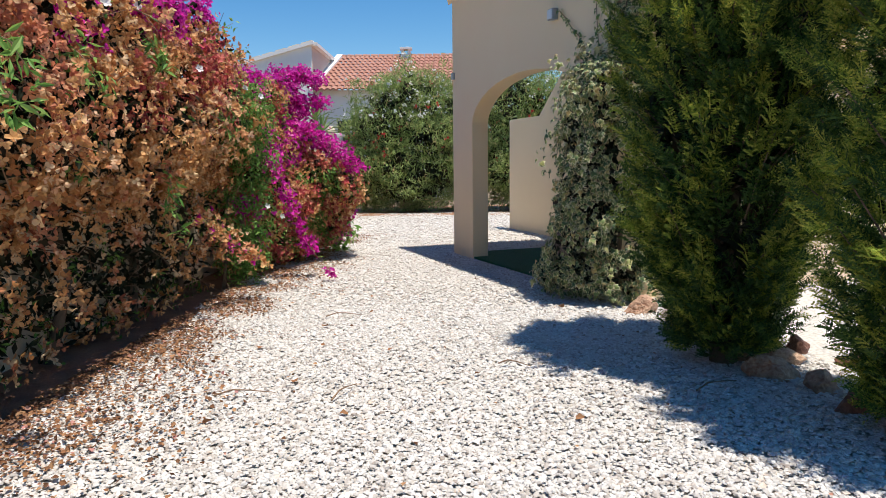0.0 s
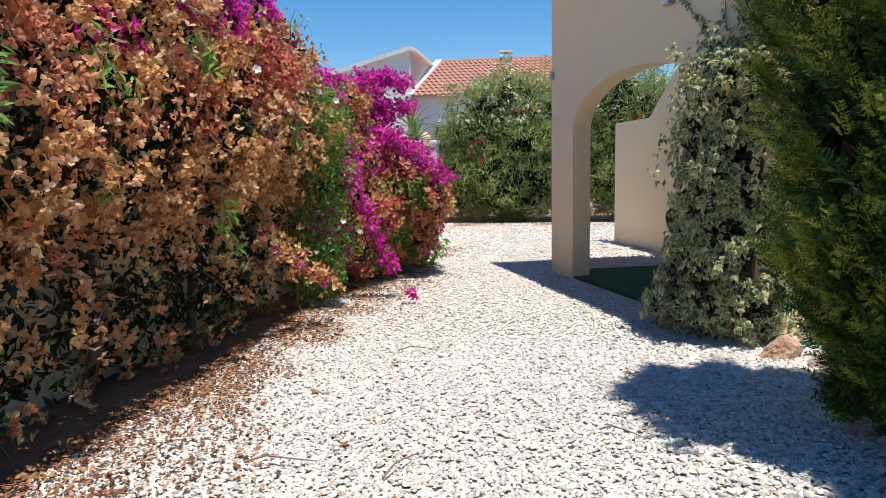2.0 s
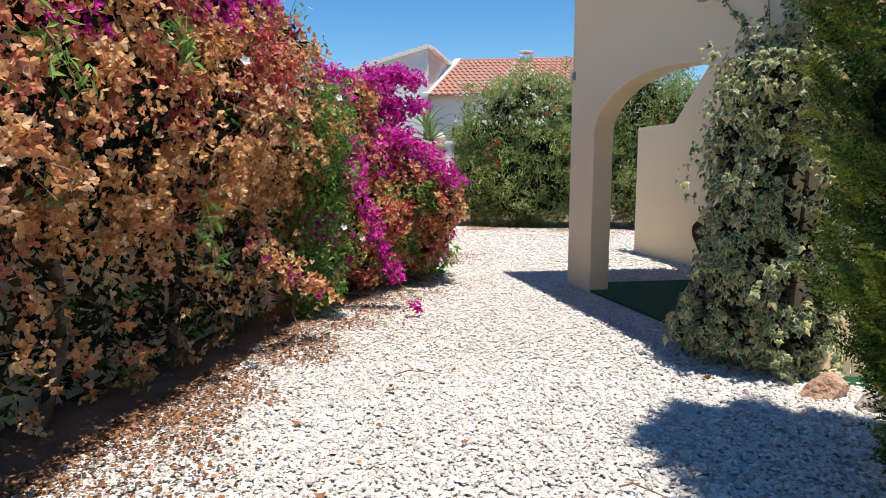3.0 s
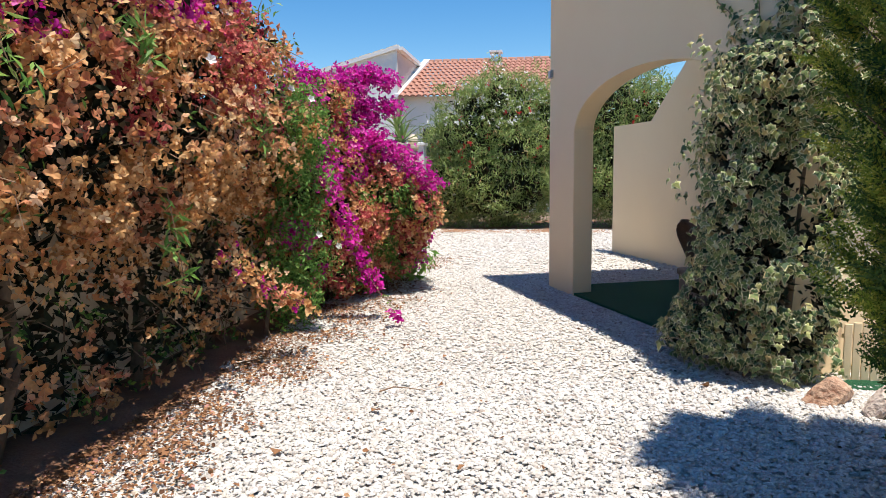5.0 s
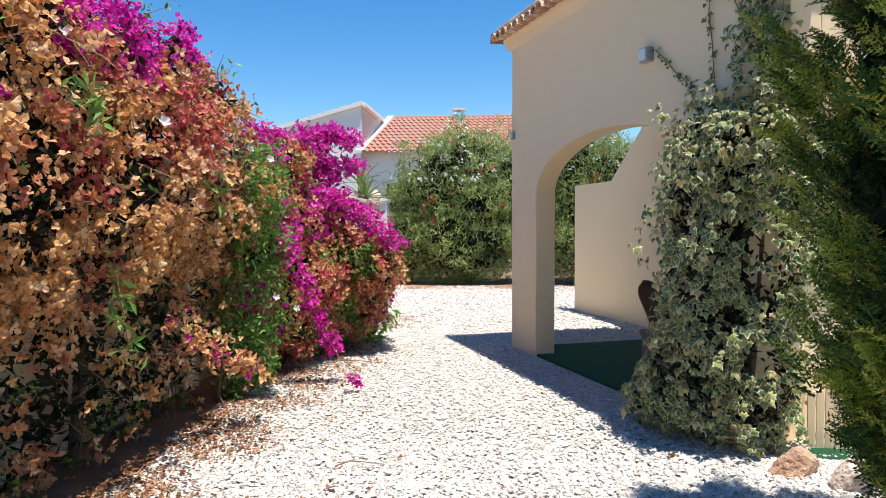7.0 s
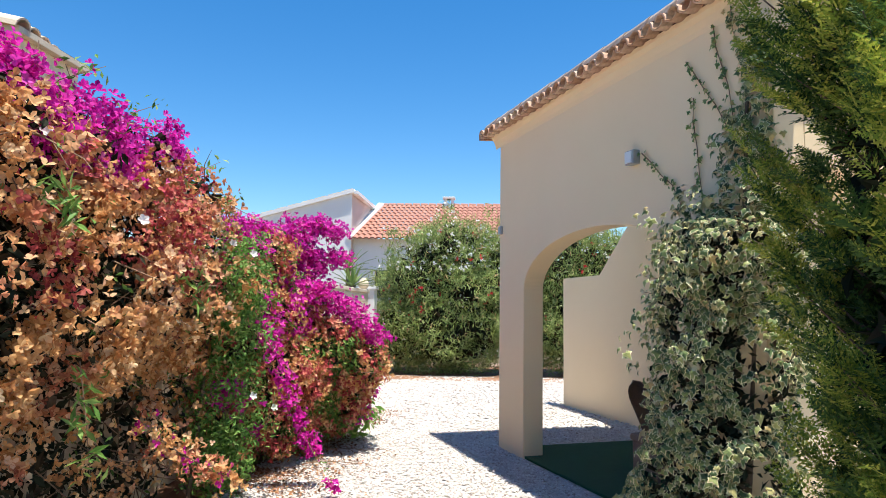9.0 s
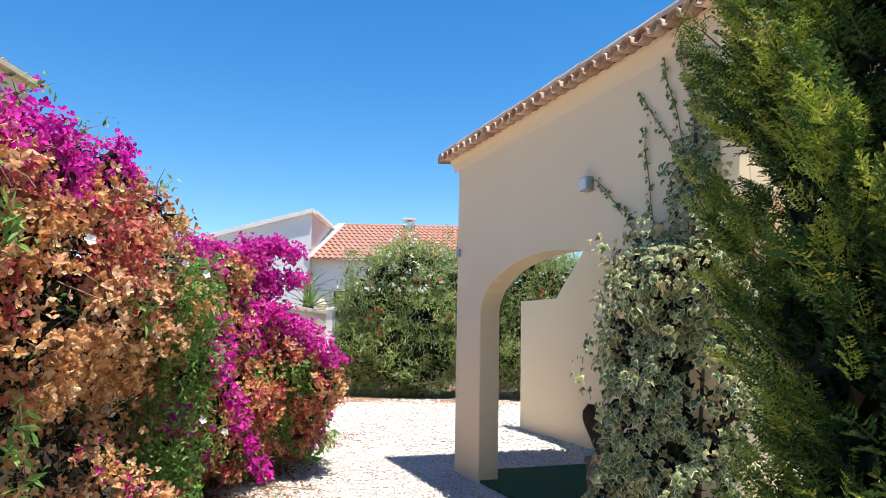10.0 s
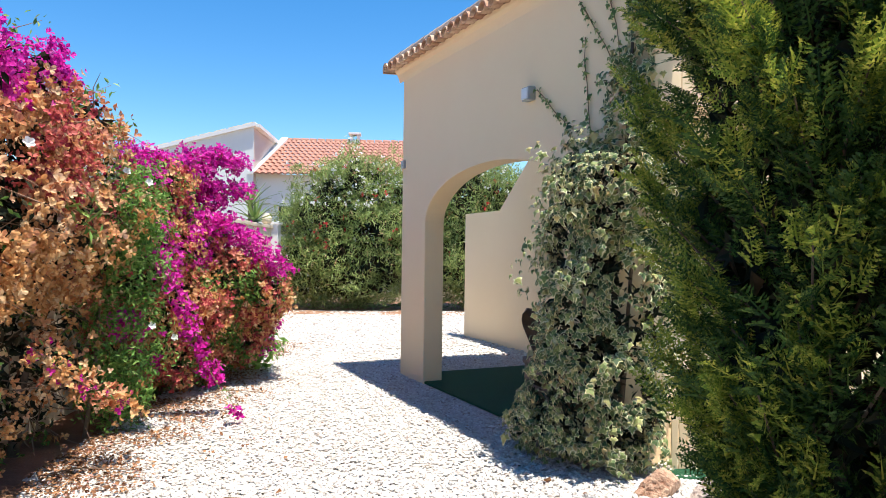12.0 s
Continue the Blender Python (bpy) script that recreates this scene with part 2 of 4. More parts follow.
def slab(outline, y0, y1):
    """An outline in x and z, thickened from y0 to y1."""
    bm = bmesh.new()
    f = bm.faces.new([bm.verts.new((x, y0, z)) for x, z in outline])
    got = bmesh.ops.extrude_face_region(bm, geom=[f])
    for v in got["geom"]:
        if isinstance(v, bmesh.types.BMVert):
            v.co.y = y1
    return bm


def tube(bm, pts, r0, r1, sides=6):
    pts = [Vector(p) for p in pts]
    rings = []
    for i, p in enumerate(pts):
        d = (pts[min(i + 1, len(pts) - 1)] - pts[max(i - 1, 0)]).normalized()
        q = d.to_track_quat("Z", "Y")
        r = r0 + (r1 - r0) * i / max(1, len(pts) - 1)
        rings.append([bm.verts.new(p + q @ Vector((r * math.cos(k * math.tau / sides), r * math.sin(k * math.tau / sides), 0))) for k in range(sides)])
    for a, b in zip(rings, rings[1:]):
        for k in range(sides):
            bm.faces.new((a[k], a[(k + 1) % sides], b[(k + 1) % sides], b[k]))
    bm.faces.new(rings[0][::-1]); bm.faces.new(rings[-1])
    return bm


def tri_mesh(name, verts, tris, smooth=False, mat_index=None):
    verts, tris = np.asarray(verts, np.float32), np.asarray(tris, np.int32)
    me = bpy.data.meshes.new(name)
    me.vertices.add(len(verts)); me.vertices.foreach_set("co", verts.ravel())
    me.loops.add(tris.size); me.loops.foreach_set("vertex_index", tris.ravel())
    me.polygons.add(len(tris)); me.polygons.foreach_set("loop_start", np.arange(len(tris), dtype=np.int32) * 3)
    if mat_index is not None:
        me.polygons.foreach_set("material_index", np.asarray(mat_index, np.int32))
    me.polygons.foreach_set("use_smooth", np.full(len(tris), smooth))
    me.update(calc_edges=True)
    return me


def unit(v):
    return v / np.maximum(np.linalg.norm(v, axis=1, keepdims=True), 1e-9)


def frames_from(axis, rng, ref=None):
    """Right-handed frames whose third axis is the given one, spun at random about it (or turned towards ref)."""
    z = unit(axis)
    h = rng.normal(size=z.shape) if ref is None else ref + 0.15 * rng.normal(size=z.shape)
    x = unit(h - (h * z).sum(1, keepdims=True) * z)
    return np.stack([x, np.cross(z, x), z], 2)


def scatter(name, pos, R, size, template, tris, material, parent=None, label="", smooth=False, mats=None, kind=""):
    """One mesh of many copies of a small template."""
    pos, size = np.asarray(pos), np.asarray(size)
    T = np.asarray(template, float)
    tris = np.asarray(tris)
    S = size[:, None, :] if size.ndim == 2 else size[:, None, None]
    V = np.einsum("nij,nkj->nki", R, T[None] * S) + pos[:, None]
    F = tris[None] + (np.arange(len(pos)) * len(T))[:, None, None]
    mi = None if mats is None else np.tile(mats, len(pos))
    me = tri_mesh(name, V.reshape(-1, 3), F.reshape(-1, 3), smooth, mi)
    if isinstance(material, (list, tuple)):
        for m in material:
            me.materials.append(m)
        material = None
    o = obj_from(name, me, material, parent, label)
    if kind:
        o["kind"] = kind
    return o


# leaf templates: they lie in x and y, facing z
BRACT = [(0, -0.5, 0), (0.42, -0.02, 0.14), (0.20, 0.46, -0.02), (-0.20, 0.46, -0.02), (-0.42, -0.02, 0.14)]
BRACT_F = [(0, 1, 2), (0, 2, 3), (0, 3, 4)]
def flower_template():
    """Three pointed, folded bracts cupped round one stalk."""
    V, F = [(0, 0, 0)], []
    for k in range(3):
        a = radians(127 * k)
        u, w = np.array([math.cos(a), math.sin(a), 0]), np.array([-math.sin(a), math.cos(a), 0])
        i = len(V)
        for out, side, up in ((0.34, 0.0, 0.20), (0.20, 0.26, 0.22), (0.46, 0.32, 0.40), (0.74, 0.03, 0.46 - 0.10 * k), (0.48, -0.30, 0.36), (0.20, -0.26, 0.26)):
            V.append(tuple(u * out + w * side + np.array([0, 0, up])))
        F += [(0, i + 1, i), (i + 1, i + 2, i), (i + 2, i + 3, i), (i + 3, i + 4, i), (i + 4, i + 5, i), (i + 5, 0, i)]
    return V, F


FLOWER, FLOWER_F = flower_template()
BLADE = [(0, -0.5, 0), (0.2, 0, 0.06), (0, 0.5, -0.06), (-0.2, 0, 0.06), (0, 0, -0.02)]
BLADE_F = [(0, 1, 4), (1, 2, 4), (2, 3, 4), (3, 0, 4)]
LANCE = [(0, -0.5, 0), (0.075, 0, 0.02), (0, 0.5, -0.05), (-0.075, 0, 0.02)]
LANCE_F = [(0, 1, 2), (0, 2, 3)]


def ivy_template():
    """A five-lobed leaf: a pale full outline below, a green middle a little above it."""
    lobes = [(-90, 0.12), (-58, 0.40), (-30, 0.33), (2, 0.52), (40, 0.31), (90, 0.68), (140, 0.31), (178, 0.52), (210, 0.33), (238, 0.40)]
    out = [(r * math.cos(radians(a)), r * math.sin(radians(a)), -0.60 * r * r) for a, r in lobes]
    inn = [(x * 0.82, y * 0.82 + 0.01, z * 0.80 + 0.030) for x, y, z in out]
    V = [(0, 0, 0.03)] + out + [(0, 0, 0.060)] + inn
    n = len(out)
    F = [(0, 1 + i, 1 + (i + 1) % n) for i in range(n)] + [(n + 1, n + 2 + i, n + 2 + (i + 1) % n) for i in range(n)]
    return V, F, [1] * n + [0] * n


IVY_V, IVY_F, IVY_M = ivy_template()


def blob_points(blobs, count, rng, inner=0.72, shell=(0.78, 1.04), lump=0.12):
    """Points in the skin of a heap of ellipsoids, and the way out of it at each."""
    B = np.array(blobs, float)
    area = (B[:, 3] * B[:, 4] + B[:, 4] * B[:, 5] + B[:, 3] * B[:, 5])
    k = rng.choice(len(B), size=count * 2, p=area / area.sum())
    d = unit(rng.normal(size=(count * 2, 3)))
    f = shell[0] + (shell[1] - shell[0]) * rng.random((count * 2, 1)) ** 0.6
    lumpy = np.sin(d[:, :1] * 5.1 + k[:, None] * 1.7) * np.sin(d[:, 1:2] * 4.3 + k[:, None]) * np.sin(d[:, 2:] * 6.2 + k[:, None] * 0.6)
    f = f * (1 + lump * lumpy * 2.2)
    p = B[k, :3] + d * B[k, 3:] * f
    n = unit(d / B[k, 3:])
    keep = np.ones(len(p), bool)
    for j, b in enumerate(B):
        r = np.linalg.norm((p - b[:3]) / b[3:], axis=1)
        keep &= (k == j) | (r > inner)
    keep &= p[:, 2] > 0.03
    p, n = p[keep][:count], n[keep][:count]
    return p, n


def leaf_cloud(name, p, n, size, template, tris, material, parent, rng, droop=0.3, wild=0.8, label="", mats=None):
    if len(p) == 0:
        return None
    axis = n + wild * rng.normal(size=n.shape) + np.array([0, 0, droop])
    s = size * (0.65 + 0.7 * rng.random(len(p)))
    return scatter(name, p, frames_from(axis, rng), s, template, tris, material, parent, label, mats=mats, kind="stuff")


def clustered(p, n, per, spread, rng):
    """Each point becomes a small bunch."""
    q = np.repeat(p, per, 0) + rng.normal(size=(len(p) * per, 3)) * spread
    return q, np.repeat(n, per, 0)


# ---------------------------------------------------------------- ground
def grid_sheet(name, x0, x1, y0, y1, z, material, label, step=None, relief=0.0):
    bm = bmesh.new()
    nx, ny = (1, 1) if step is None else (max(1, round((x1 - x0) / step)), max(1, round((y1 - y0) / step)))
    vs = [[bm.verts.new((x0 + (x1 - x0) * i / nx, y0 + (y1 - y0) * j / ny, z)) for i in range(nx + 1)] for j in range(ny + 1)]
    for j in range(ny):
        for i in range(nx):
            bm.faces.new((vs[j][i], vs[j][i + 1], vs[j + 1][i + 1], vs[j + 1][i]))
    if relief:
        for v in bm.verts:
            v.co.z += relief * noise.noise(v.co * 1.3)
    o = part(name, bm, material)
    return tagged(o, label, "ground", kind="structure")


grid_sheet("ground", -600, 600, -600, 600, -0.02, M_EARTH, "dry brown earth reaching to the horizon")
grid_sheet("gravel_bed", -2.35, 9.0, -6.0, 19.3, -0.004, M_GRAVEL, "bed of crushed white marble gravel", 0.5, 0.006)
grid_sheet("planting_strip", -2.9, -2.12, -6.0, 19.4, 0.004, M_SOIL, "dark dry soil under the hedge", 0.3, 0.01)
grid_sheet("mulch_strip", -2.9, 9.0, 18.3, 22.5, 0.012, M_MULCH, "reddish bark mulch under the oleanders", 0.25, 0.02)

# ---------------------------------------------------------------- the house with the arch
ARCH = Matrix.Translation((0.45, 9.945, 0)) @ Matrix.Rotation(radians(-68.7), 4, "Z")
house = base("house", ARCH, "cream rendered villa with an arched porch and tiled roof", "house")
WALL_T, EAVE_Z, X_LEFT, X_RIGHT, X_PIER = 0.245, 3.82, -0.71, 3.78, 3.42
SPAN_C, SPAN_H, SPRING, RISE = 1.49, 1.49, 1.87, 0.56


def arched_wall():
    arch = [(SPAN_C - SPAN_H * math.cos(math.pi * i / 40), SPRING + RISE * math.sin(math.pi * i / 40)) for i in range(41)]
    out = [(X_LEFT, -0.05), (0.0, -0.05)] + arch + [(2 * SPAN_H, -0.05), (X_PIER, -0.05), (X_PIER, 2.45), (X_RIGHT, 2.60), (X_RIGHT, EAVE_Z), (X_LEFT, EAVE_Z)]
    bm = slab(out, 0.0, WALL_T)
    sharp = [e for e in bm.edges if len(e.link_faces) == 2 and e.calc_face_angle(0) > 1.0]
    bmesh.ops.bevel(bm, geom=sharp, offset=0.012, segments=2, affect="EDGES", profile=0.5)
    return bm


part("front_wall", arched_wall(), M_STUCCO, house)
box_part("side_lintel", (X_LEFT, X_LEFT + 0.245, WALL_T, 2.49, 2.95, EAVE_Z), M_STUCCO, house)
box_part("return_wall", (X_PIER - 0.245, X_PIER, WALL_T, 6.5, -0.05, 2.60), M_STUCCO, house)
box_part("upper_wall", (X_PIER - 0.245, X_RIGHT, WALL_T, 6.5, 2.60, EAVE_Z), M_STUCCO, house)
box_part("porch_ceiling", (X_LEFT + 0.245, X_PIER - 0.245, WALL_T, 2.49, 3.0, 3.12), M_STUCCO, house)
part("garden_wall", slab([(-3.82, -0.05), (3.175, -0.05), (3.175, EAVE_Z), (-0.75, EAVE_Z), (-1.68, 3.0), (-2.60, 2.22), (-3.82, 2.21)], 2.50, 2.70), M_STUCCO, house)
box_part("rear_wall", (-0.71, 3.175, 6.26, 6.5, -0.05, EAVE_Z), M_STUCCO, house)


def cornice():
    prof = [(0.0, 3.67), (-0.010, 3.71), (-0.03, 3.76), (-0.06, 3.795), (-0.07, 3.825), (0.0, 3.825)]
    bm = bmesh.new()
    ends = [[bm.verts.new((x, y, z)) for y, z in prof] for x in (-0.84, 3.86)]
    n = len(prof)
    for i in range(n):
        bm.faces.new((ends[0][i], ends[0][(i + 1) % n], ends[1][(i + 1) % n], ends[1][i]))
    bm.faces.new(ends[0][::-1]); bm.faces.new(ends[1])
    return bm


part("cornice", cornice(), M_STUCCO, house)
PITCH, TILE_L = 0.170, 0.36
roof = base("roof", Matrix.Translation((0.05, -0.20, 3.815)), "weathered terracotta barrel-tile roof")
roof.parent = house
# set back and coloured dark, so the tile mouths read as shaded hollows
box_part("bedding", (-0.93, 3.93, 0.14, 0.60, 0.012, 0.08), M_HOLLOWSHADE, roof)
box_part("roof_deck", (-0.93, 3.93, 0.60, 6.9, 0.0, 0.10), M_REDTILE, roof)


def half_tile(up, length=0.42, r0=0.078, r1=0.062, thick=0.014, seg=7):
    """A barrel tile along y: an arch when up, a trough when not."""
    bm = bmesh.new()
    rings = []
    for y, r in ((0.0, r0), (length, r1)):
        for rad in (r, r - thick):
            rings.append([bm.verts.new((rad * math.cos(math.pi * k / seg), y, (rad * math.sin(math.pi * k / seg)) * (1 if up else -0.7))) for k in range(seg + 1)])
    o0, i0, o1, i1 = rings
    for k in range(seg):
        bm.faces.new((o0[k], o0[k + 1], o1[k + 1], o1[k])); bm.faces.new((i0[k], i1[k], i1[k + 1], i0[k + 1]))
        bm.faces.new((o0[k], i0[k], i0[k + 1], o0[k + 1])); bm.faces.new((o1[k], o1[k + 1], i1[k + 1], i1[k]))
    for k in (0, seg):
        bm.faces.new((o0[k], o1[k], i1[k], i0[k]))
    bmesh.ops.recalc_face_normals(bm, faces=bm.faces)
    me = bpy.data.meshes.new("tile")
    bm.to_mesh(me); bm.free()
    me.materials.append(M_TILE)
    return me


COVER, TROUGH = half_tile(True), half_tile(False)
for col in range(29):
    t = new("cover_tile", COVER)
    t.parent = roof
    t.matrix_basis = Matrix.Translation((-0.90 + col * PITCH + random.uniform(-0.006, 0.006), random.uniform(-0.012, 0.012), 0.0)) @ Matrix.Rotation(radians(2.5), 4, "X") @ Matrix.Rotation(random.uniform(-0.04, 0.04), 4, "Y")
    t = new("pan_tile", TROUGH)
    t.parent = roof
    t.matrix_basis = Matrix.Translation((-0.815 + col * PITCH, 0.03, 0.045)) @ Matrix.Rotation(radians(2.5), 4, "X")
CAP = half_tile(True, 0.40, 0.108, 0.088, 0.014)
CAP.materials.clear()
CAP.materials.append(M_CAP)
for k in range(14):
    for off, lift in ((0.15, 0.085), (0.36, 0.095)):
        t = new("capping_tile", CAP)
        t.parent = roof
        t.matrix_basis = Matrix.Translation((-0.97 + k * 0.352 + 0.40, off, lift + random.uniform(-0.004, 0.004))) @ Matrix.Rotation(radians(90), 4, "Z") @ Matrix.Rotation(radians(2.0), 4, "X")
for row in range(7):
    t = new("verge_tile", COVER)
    t.parent = roof
    t.matrix_basis = Matrix.Translation((-0.96, 0.02 + row * TILE_L, 0.03)) @ Matrix.Rotation(radians(2.2), 4, "X") @ Matrix.Rotation(radians(-35), 4, "Y")

# wall lamp, small box and turf in the porch
lamp = base("wall_lamp", ARCH @ Matrix.Translation((2.26, 0, 2.93)), "grey metal wall lamp with a frosted face", "lamp")
box_part("body", (-0.06, 0.06, -0.07, 0.0, -0.06, 0.06), M_METAL, lamp, bevel=0.008)
box_part("diffuser", (-0.048, 0.048, -0.082, -0.069, -0.048, 0.048), M_LAMPGLASS, lamp, "frosted pale glass face", bevel=0.004)
jbox = base("junction_box", ARCH @ Matrix.Translation((-0.65, 0, 2.62)), "small grey junction box on the cream wall", "junction box")
box_part("body", (-0.03, 0.05, -0.035, 0.0, -0.05, 0.05), M_METAL, jbox)
box_part("lid", (-0.02, 0.04, -0.042, -0.034, -0.04, 0.04), M_METAL, jbox, bevel=0.003)
carpet = part("turf_mat", box(bmesh.new(), -0.55, 3.16, 0.02, 2.30, 0.004, 0.034, 0.006), M_TURF)
carpet.matrix_basis = ARCH
tagged(carpet, "dark green artificial turf mat on the porch floor", "mat")
strip = part("turf_strip", box(bmesh.new(), 1.95, 2.7, 6.50, 6.72, 0.0, 0.02, 0.004), M_TURF)
tagged(strip, "narrow strip of green artificial turf behind rocks", "mat")

# ---------------------------------------------------------------- boundary wall and planter on the hedge side
def block_wall():
    w = base("boundary_wall", None, "cream concrete-block boundary wall behind the hedge", "wall", kind="structure")
    box_part("core", (-3.08, -2.90, -5.0, 19.3, -0.05, 2.02), M_BLOCK, w)
    box_part("coping", (-3.12, -2.86, -5.0, 19.3, 2.02, 2.10), M_BLOCK, w, "pale coping slab", bevel=0.012)
    blk = bpy.data.meshes.new("block")
    bm = box(bmesh.new(), -0.004, 0.012, -0.193, 0.193, -0.093, 0.093, 0.005)
    bm.to_mesh(blk); bm.free()
    blk.materials.append(M_BLOCK)
    for row in range(10):
        for k in range(22):
            y = 10.6 + 0.4 * k + (0.2 if row % 2 else 0)
            if y < 19.1:
                b = new("block", blk)
                b.parent = w
                b.matrix_basis = Matrix.Translation((-2.90, y, 0.1 + row * 0.2))
    return w


block_wall()
pier = base("gate_pier", None, "white rendered pier at the end of the wall", "pier")
box_part("shaft", (-3.16, -2.74, 19.3, 19.75, -0.05, 2.12), M_WHITE, pier)
box_part("cap", (-3.20, -2.70, 19.26, 19.79, 2.12, 2.20), M_WHITE, pier, bevel=0.015)
finial = part("ball_finial", bmesh.new(), M_BLOCK)
bm = bmesh.new()
bmesh.ops.create_uvsphere(bm, u_segments=14, v_segments=9, radius=0.13)
for v in bm.verts:
    v.co += Vector((0, 0, 0.13 + (0.03 if v.co.z > 0.1 else 0)))
tube(bm, [(0, 0, 0), (0, 0, 0.05)], 0.10, 0.06, 12)
bm.to_mesh(finial.data); bm.free()
finial.matrix_basis = Matrix.Translation((-2.95, 18.95, 2.10))
tagged(finial, "small cream stone finial on the wall coping", "finial")


def agave(x, y, z, n, length, seed):
    rng = np.random.default_rng(seed)
    a = base("agave_plant", Matrix.Translation((x, y, z)), "spiky yellow-green yucca rosette standing behind the wall", "plant", "yuccas by the wall")
    stem = tube(bmesh.new(), [(0, 0, -0.02 if z < 2.3 else -2.6), (0, 0, 0.05)], 0.09, 0.06, 8)
    part("stem", stem, M_BARK, a)
    for i in range(n):
        az, el = i * 2.4, 0.25 + 1.2 * (i / n)
        L, w = length * rng.uniform(0.8, 1.1), 0.035
        d = Vector((math.cos(az) * math.cos(el), math.sin(az) * math.cos(el), math.sin(el)))
        s = Vector((-math.sin(az), math.cos(az), 0))
        bm = bmesh.new()
        rows = []
        for j, wk in enumerate((0.6, 1.0, 0.75, 0.12)):
            f = j / 3
            c = d * L * f + Vector((0, 0, -0.25 * L * f * f))
            rows.append([bm.verts.new(c - s * w * wk), bm.verts.new(c - Vector((0, 0, 0.012))), bm.verts.new(c + s * w * wk)])
        for r0, r1 in zip(rows, rows[1:]):
            for k in (0, 1):
                bm.faces.new((r0[k], r0[k + 1], r1[k + 1], r1[k]))
        part("leaf", bm, M_AGAVE, a)
    return a


agave(-2.98, 17.6, 2.12, 26, 0.75, 3)
agave(-3.55, 20.0, 2.6, 22, 0.9, 4)

# ---------------------------------------------------------------- bougainvillea hedge
def twigs(parent, blobs, count, rng, length=0.5, thick=0.005):
    bm = bmesh.new()
    p, n = blob_points(blobs, count, rng, shell=(0.55, 0.85))
    for a, d in zip(p, n):
        d = Vector(d) + Vector(rng.normal(size=3)) * 0.5
        d.normalize()
        a = Vector(a) - d * 0.15
        mid = a + d * length * 0.5 + Vector(rng.normal(size=3)) * 0.05
        end = a + d * length * rng.uniform(0.7, 1.0) + Vector((0, 0, -0.05))
        tube(bm, [a, mid, end], thick, thick * 0.4, 4)
    o = part("twig_tangle", bm, M_TWIG, parent)
    o["kind"] = "stuff"
    return o


def trunks(parent, feet, tops, r, rng, name="trunk"):
    for f, t in zip(feet, tops):
        f, t = Vector(f), Vector(t)
        pts = [f.lerp(t, k / 4) + Vector(rng.normal(size=3)) * 0.05 * (0 < k < 4) for k in range(5)]
        part(name, tube(bmesh.new(), pts, r, r * 0.5, 7), M_BARK, parent, smooth=True)


def noise_at(p, scale, seed):
    return np.array([noise.noise(Vector(q) * scale + Vector((seed, seed * 0.37, 0))) for q in p])


def hedge_blobs():
    rng = np.random.default_rng(11)
    out = []
    for k in range(23):
        y = -1.3 + 0.40 * k
        out.append((-2.82 + rng.uniform(-0.06, 0.06), y, 0.75, 0.50 + rng.uniform(-0.06, 0.05), 0.45, 0.85))
        out.append((-2.70 + rng.uniform(-0.10, 0.08), y, 1.85 + rng.uniform(-0.1, 0.1), 0.68 + rng.uniform(-0.08, 0.06), 0.46, 0.82))
        if y < 6.9:
            top = 2.24 if y < 4.7 else 2.32 - 0.07 * (y - 5.2)
            out.append((-2.62 + rng.uniform(-0.12, 0.05), y, top + rng.uniform(-0.08, 0.10), 0.60 + rng.uniform(-0.08, 0.08), 0.40, 0.55))
    out += [(-2.25, 6.45, 2.66, 0.22, 0.28, 0.22), (-2.25, 7.25, 2.48, 0.22, 0.26, 0.20), (-2.3, 5.75, 2.58, 0.26, 0.30, 0.26), (-2.35, 5.0, 2.62, 0.28, 0.28, 0.24)]
    return out


hedge = base("bougainvillea_hedge", None, "tall bougainvillea hedge, mostly dried tan bracts with magenta tops", "hedge")
rng = np.random.default_rng(21)
HB = hedge_blobs()
p, n = blob_points(HB, 40000, rng, inner=0.78, shell=(0.80, 1.05), lump=0.13)
seen = (p[:, 0] > -2.9) | (p[:, 2] > 2.3) | (rng.random(len(p)) < 0.25)
p, n = p[seen], n[seen]
m1 = noise_at(p, 1.1, 3.0)
m2 = noise_at(p, 2.6, 9.0)
m3 = noise_at(p, 5.0, 5.0)
y, z = p[:, 1], p[:, 2]
mag = (0.85 * np.clip((z - 2.25) / 0.5, 0, 1) + 0.30 * np.clip((y - 4.8) / 2.0, 0, 1) * np.clip((z - 1.4) / 0.9, 0, 1)
       + 0.9 * m2 - 0.22 - 0.7 * np.clip((1.7 - z) / 0.5, 0, 1))
green = 0.16 * np.clip((0.75 - z) / 0.7, 0, 1) + 0.75 * m3 - 0.14
u = rng.random(len(p))
is_mag = mag > 0.15 + 0.25 * u
is_green = ~is_mag & (green > 0.14 + 0.22 * u)
is_tan = ~is_mag & ~is_green
thin = (noise_at(p, 5.5, 2.0) + 0.55 * rng.random(len(p)) > 0.28 + 0.34 * np.clip((1.40 - z) / 0.85, 0, 1))
sel = is_tan & thin
a, b = clustered(p[sel] + n[sel] * 0.04, n[sel], 3, 0.034, rng)
leaf_cloud("dried_bract_mass", a, b, 0.044, FLOWER, FLOWER_F, M_TAN, hedge, rng, 0.05, 0.65, "papery tan dried bracts")
fade = is_mag & (m1 < -0.02 + 0.45 * np.clip((2.55 - z) / 0.5, 0, 1))
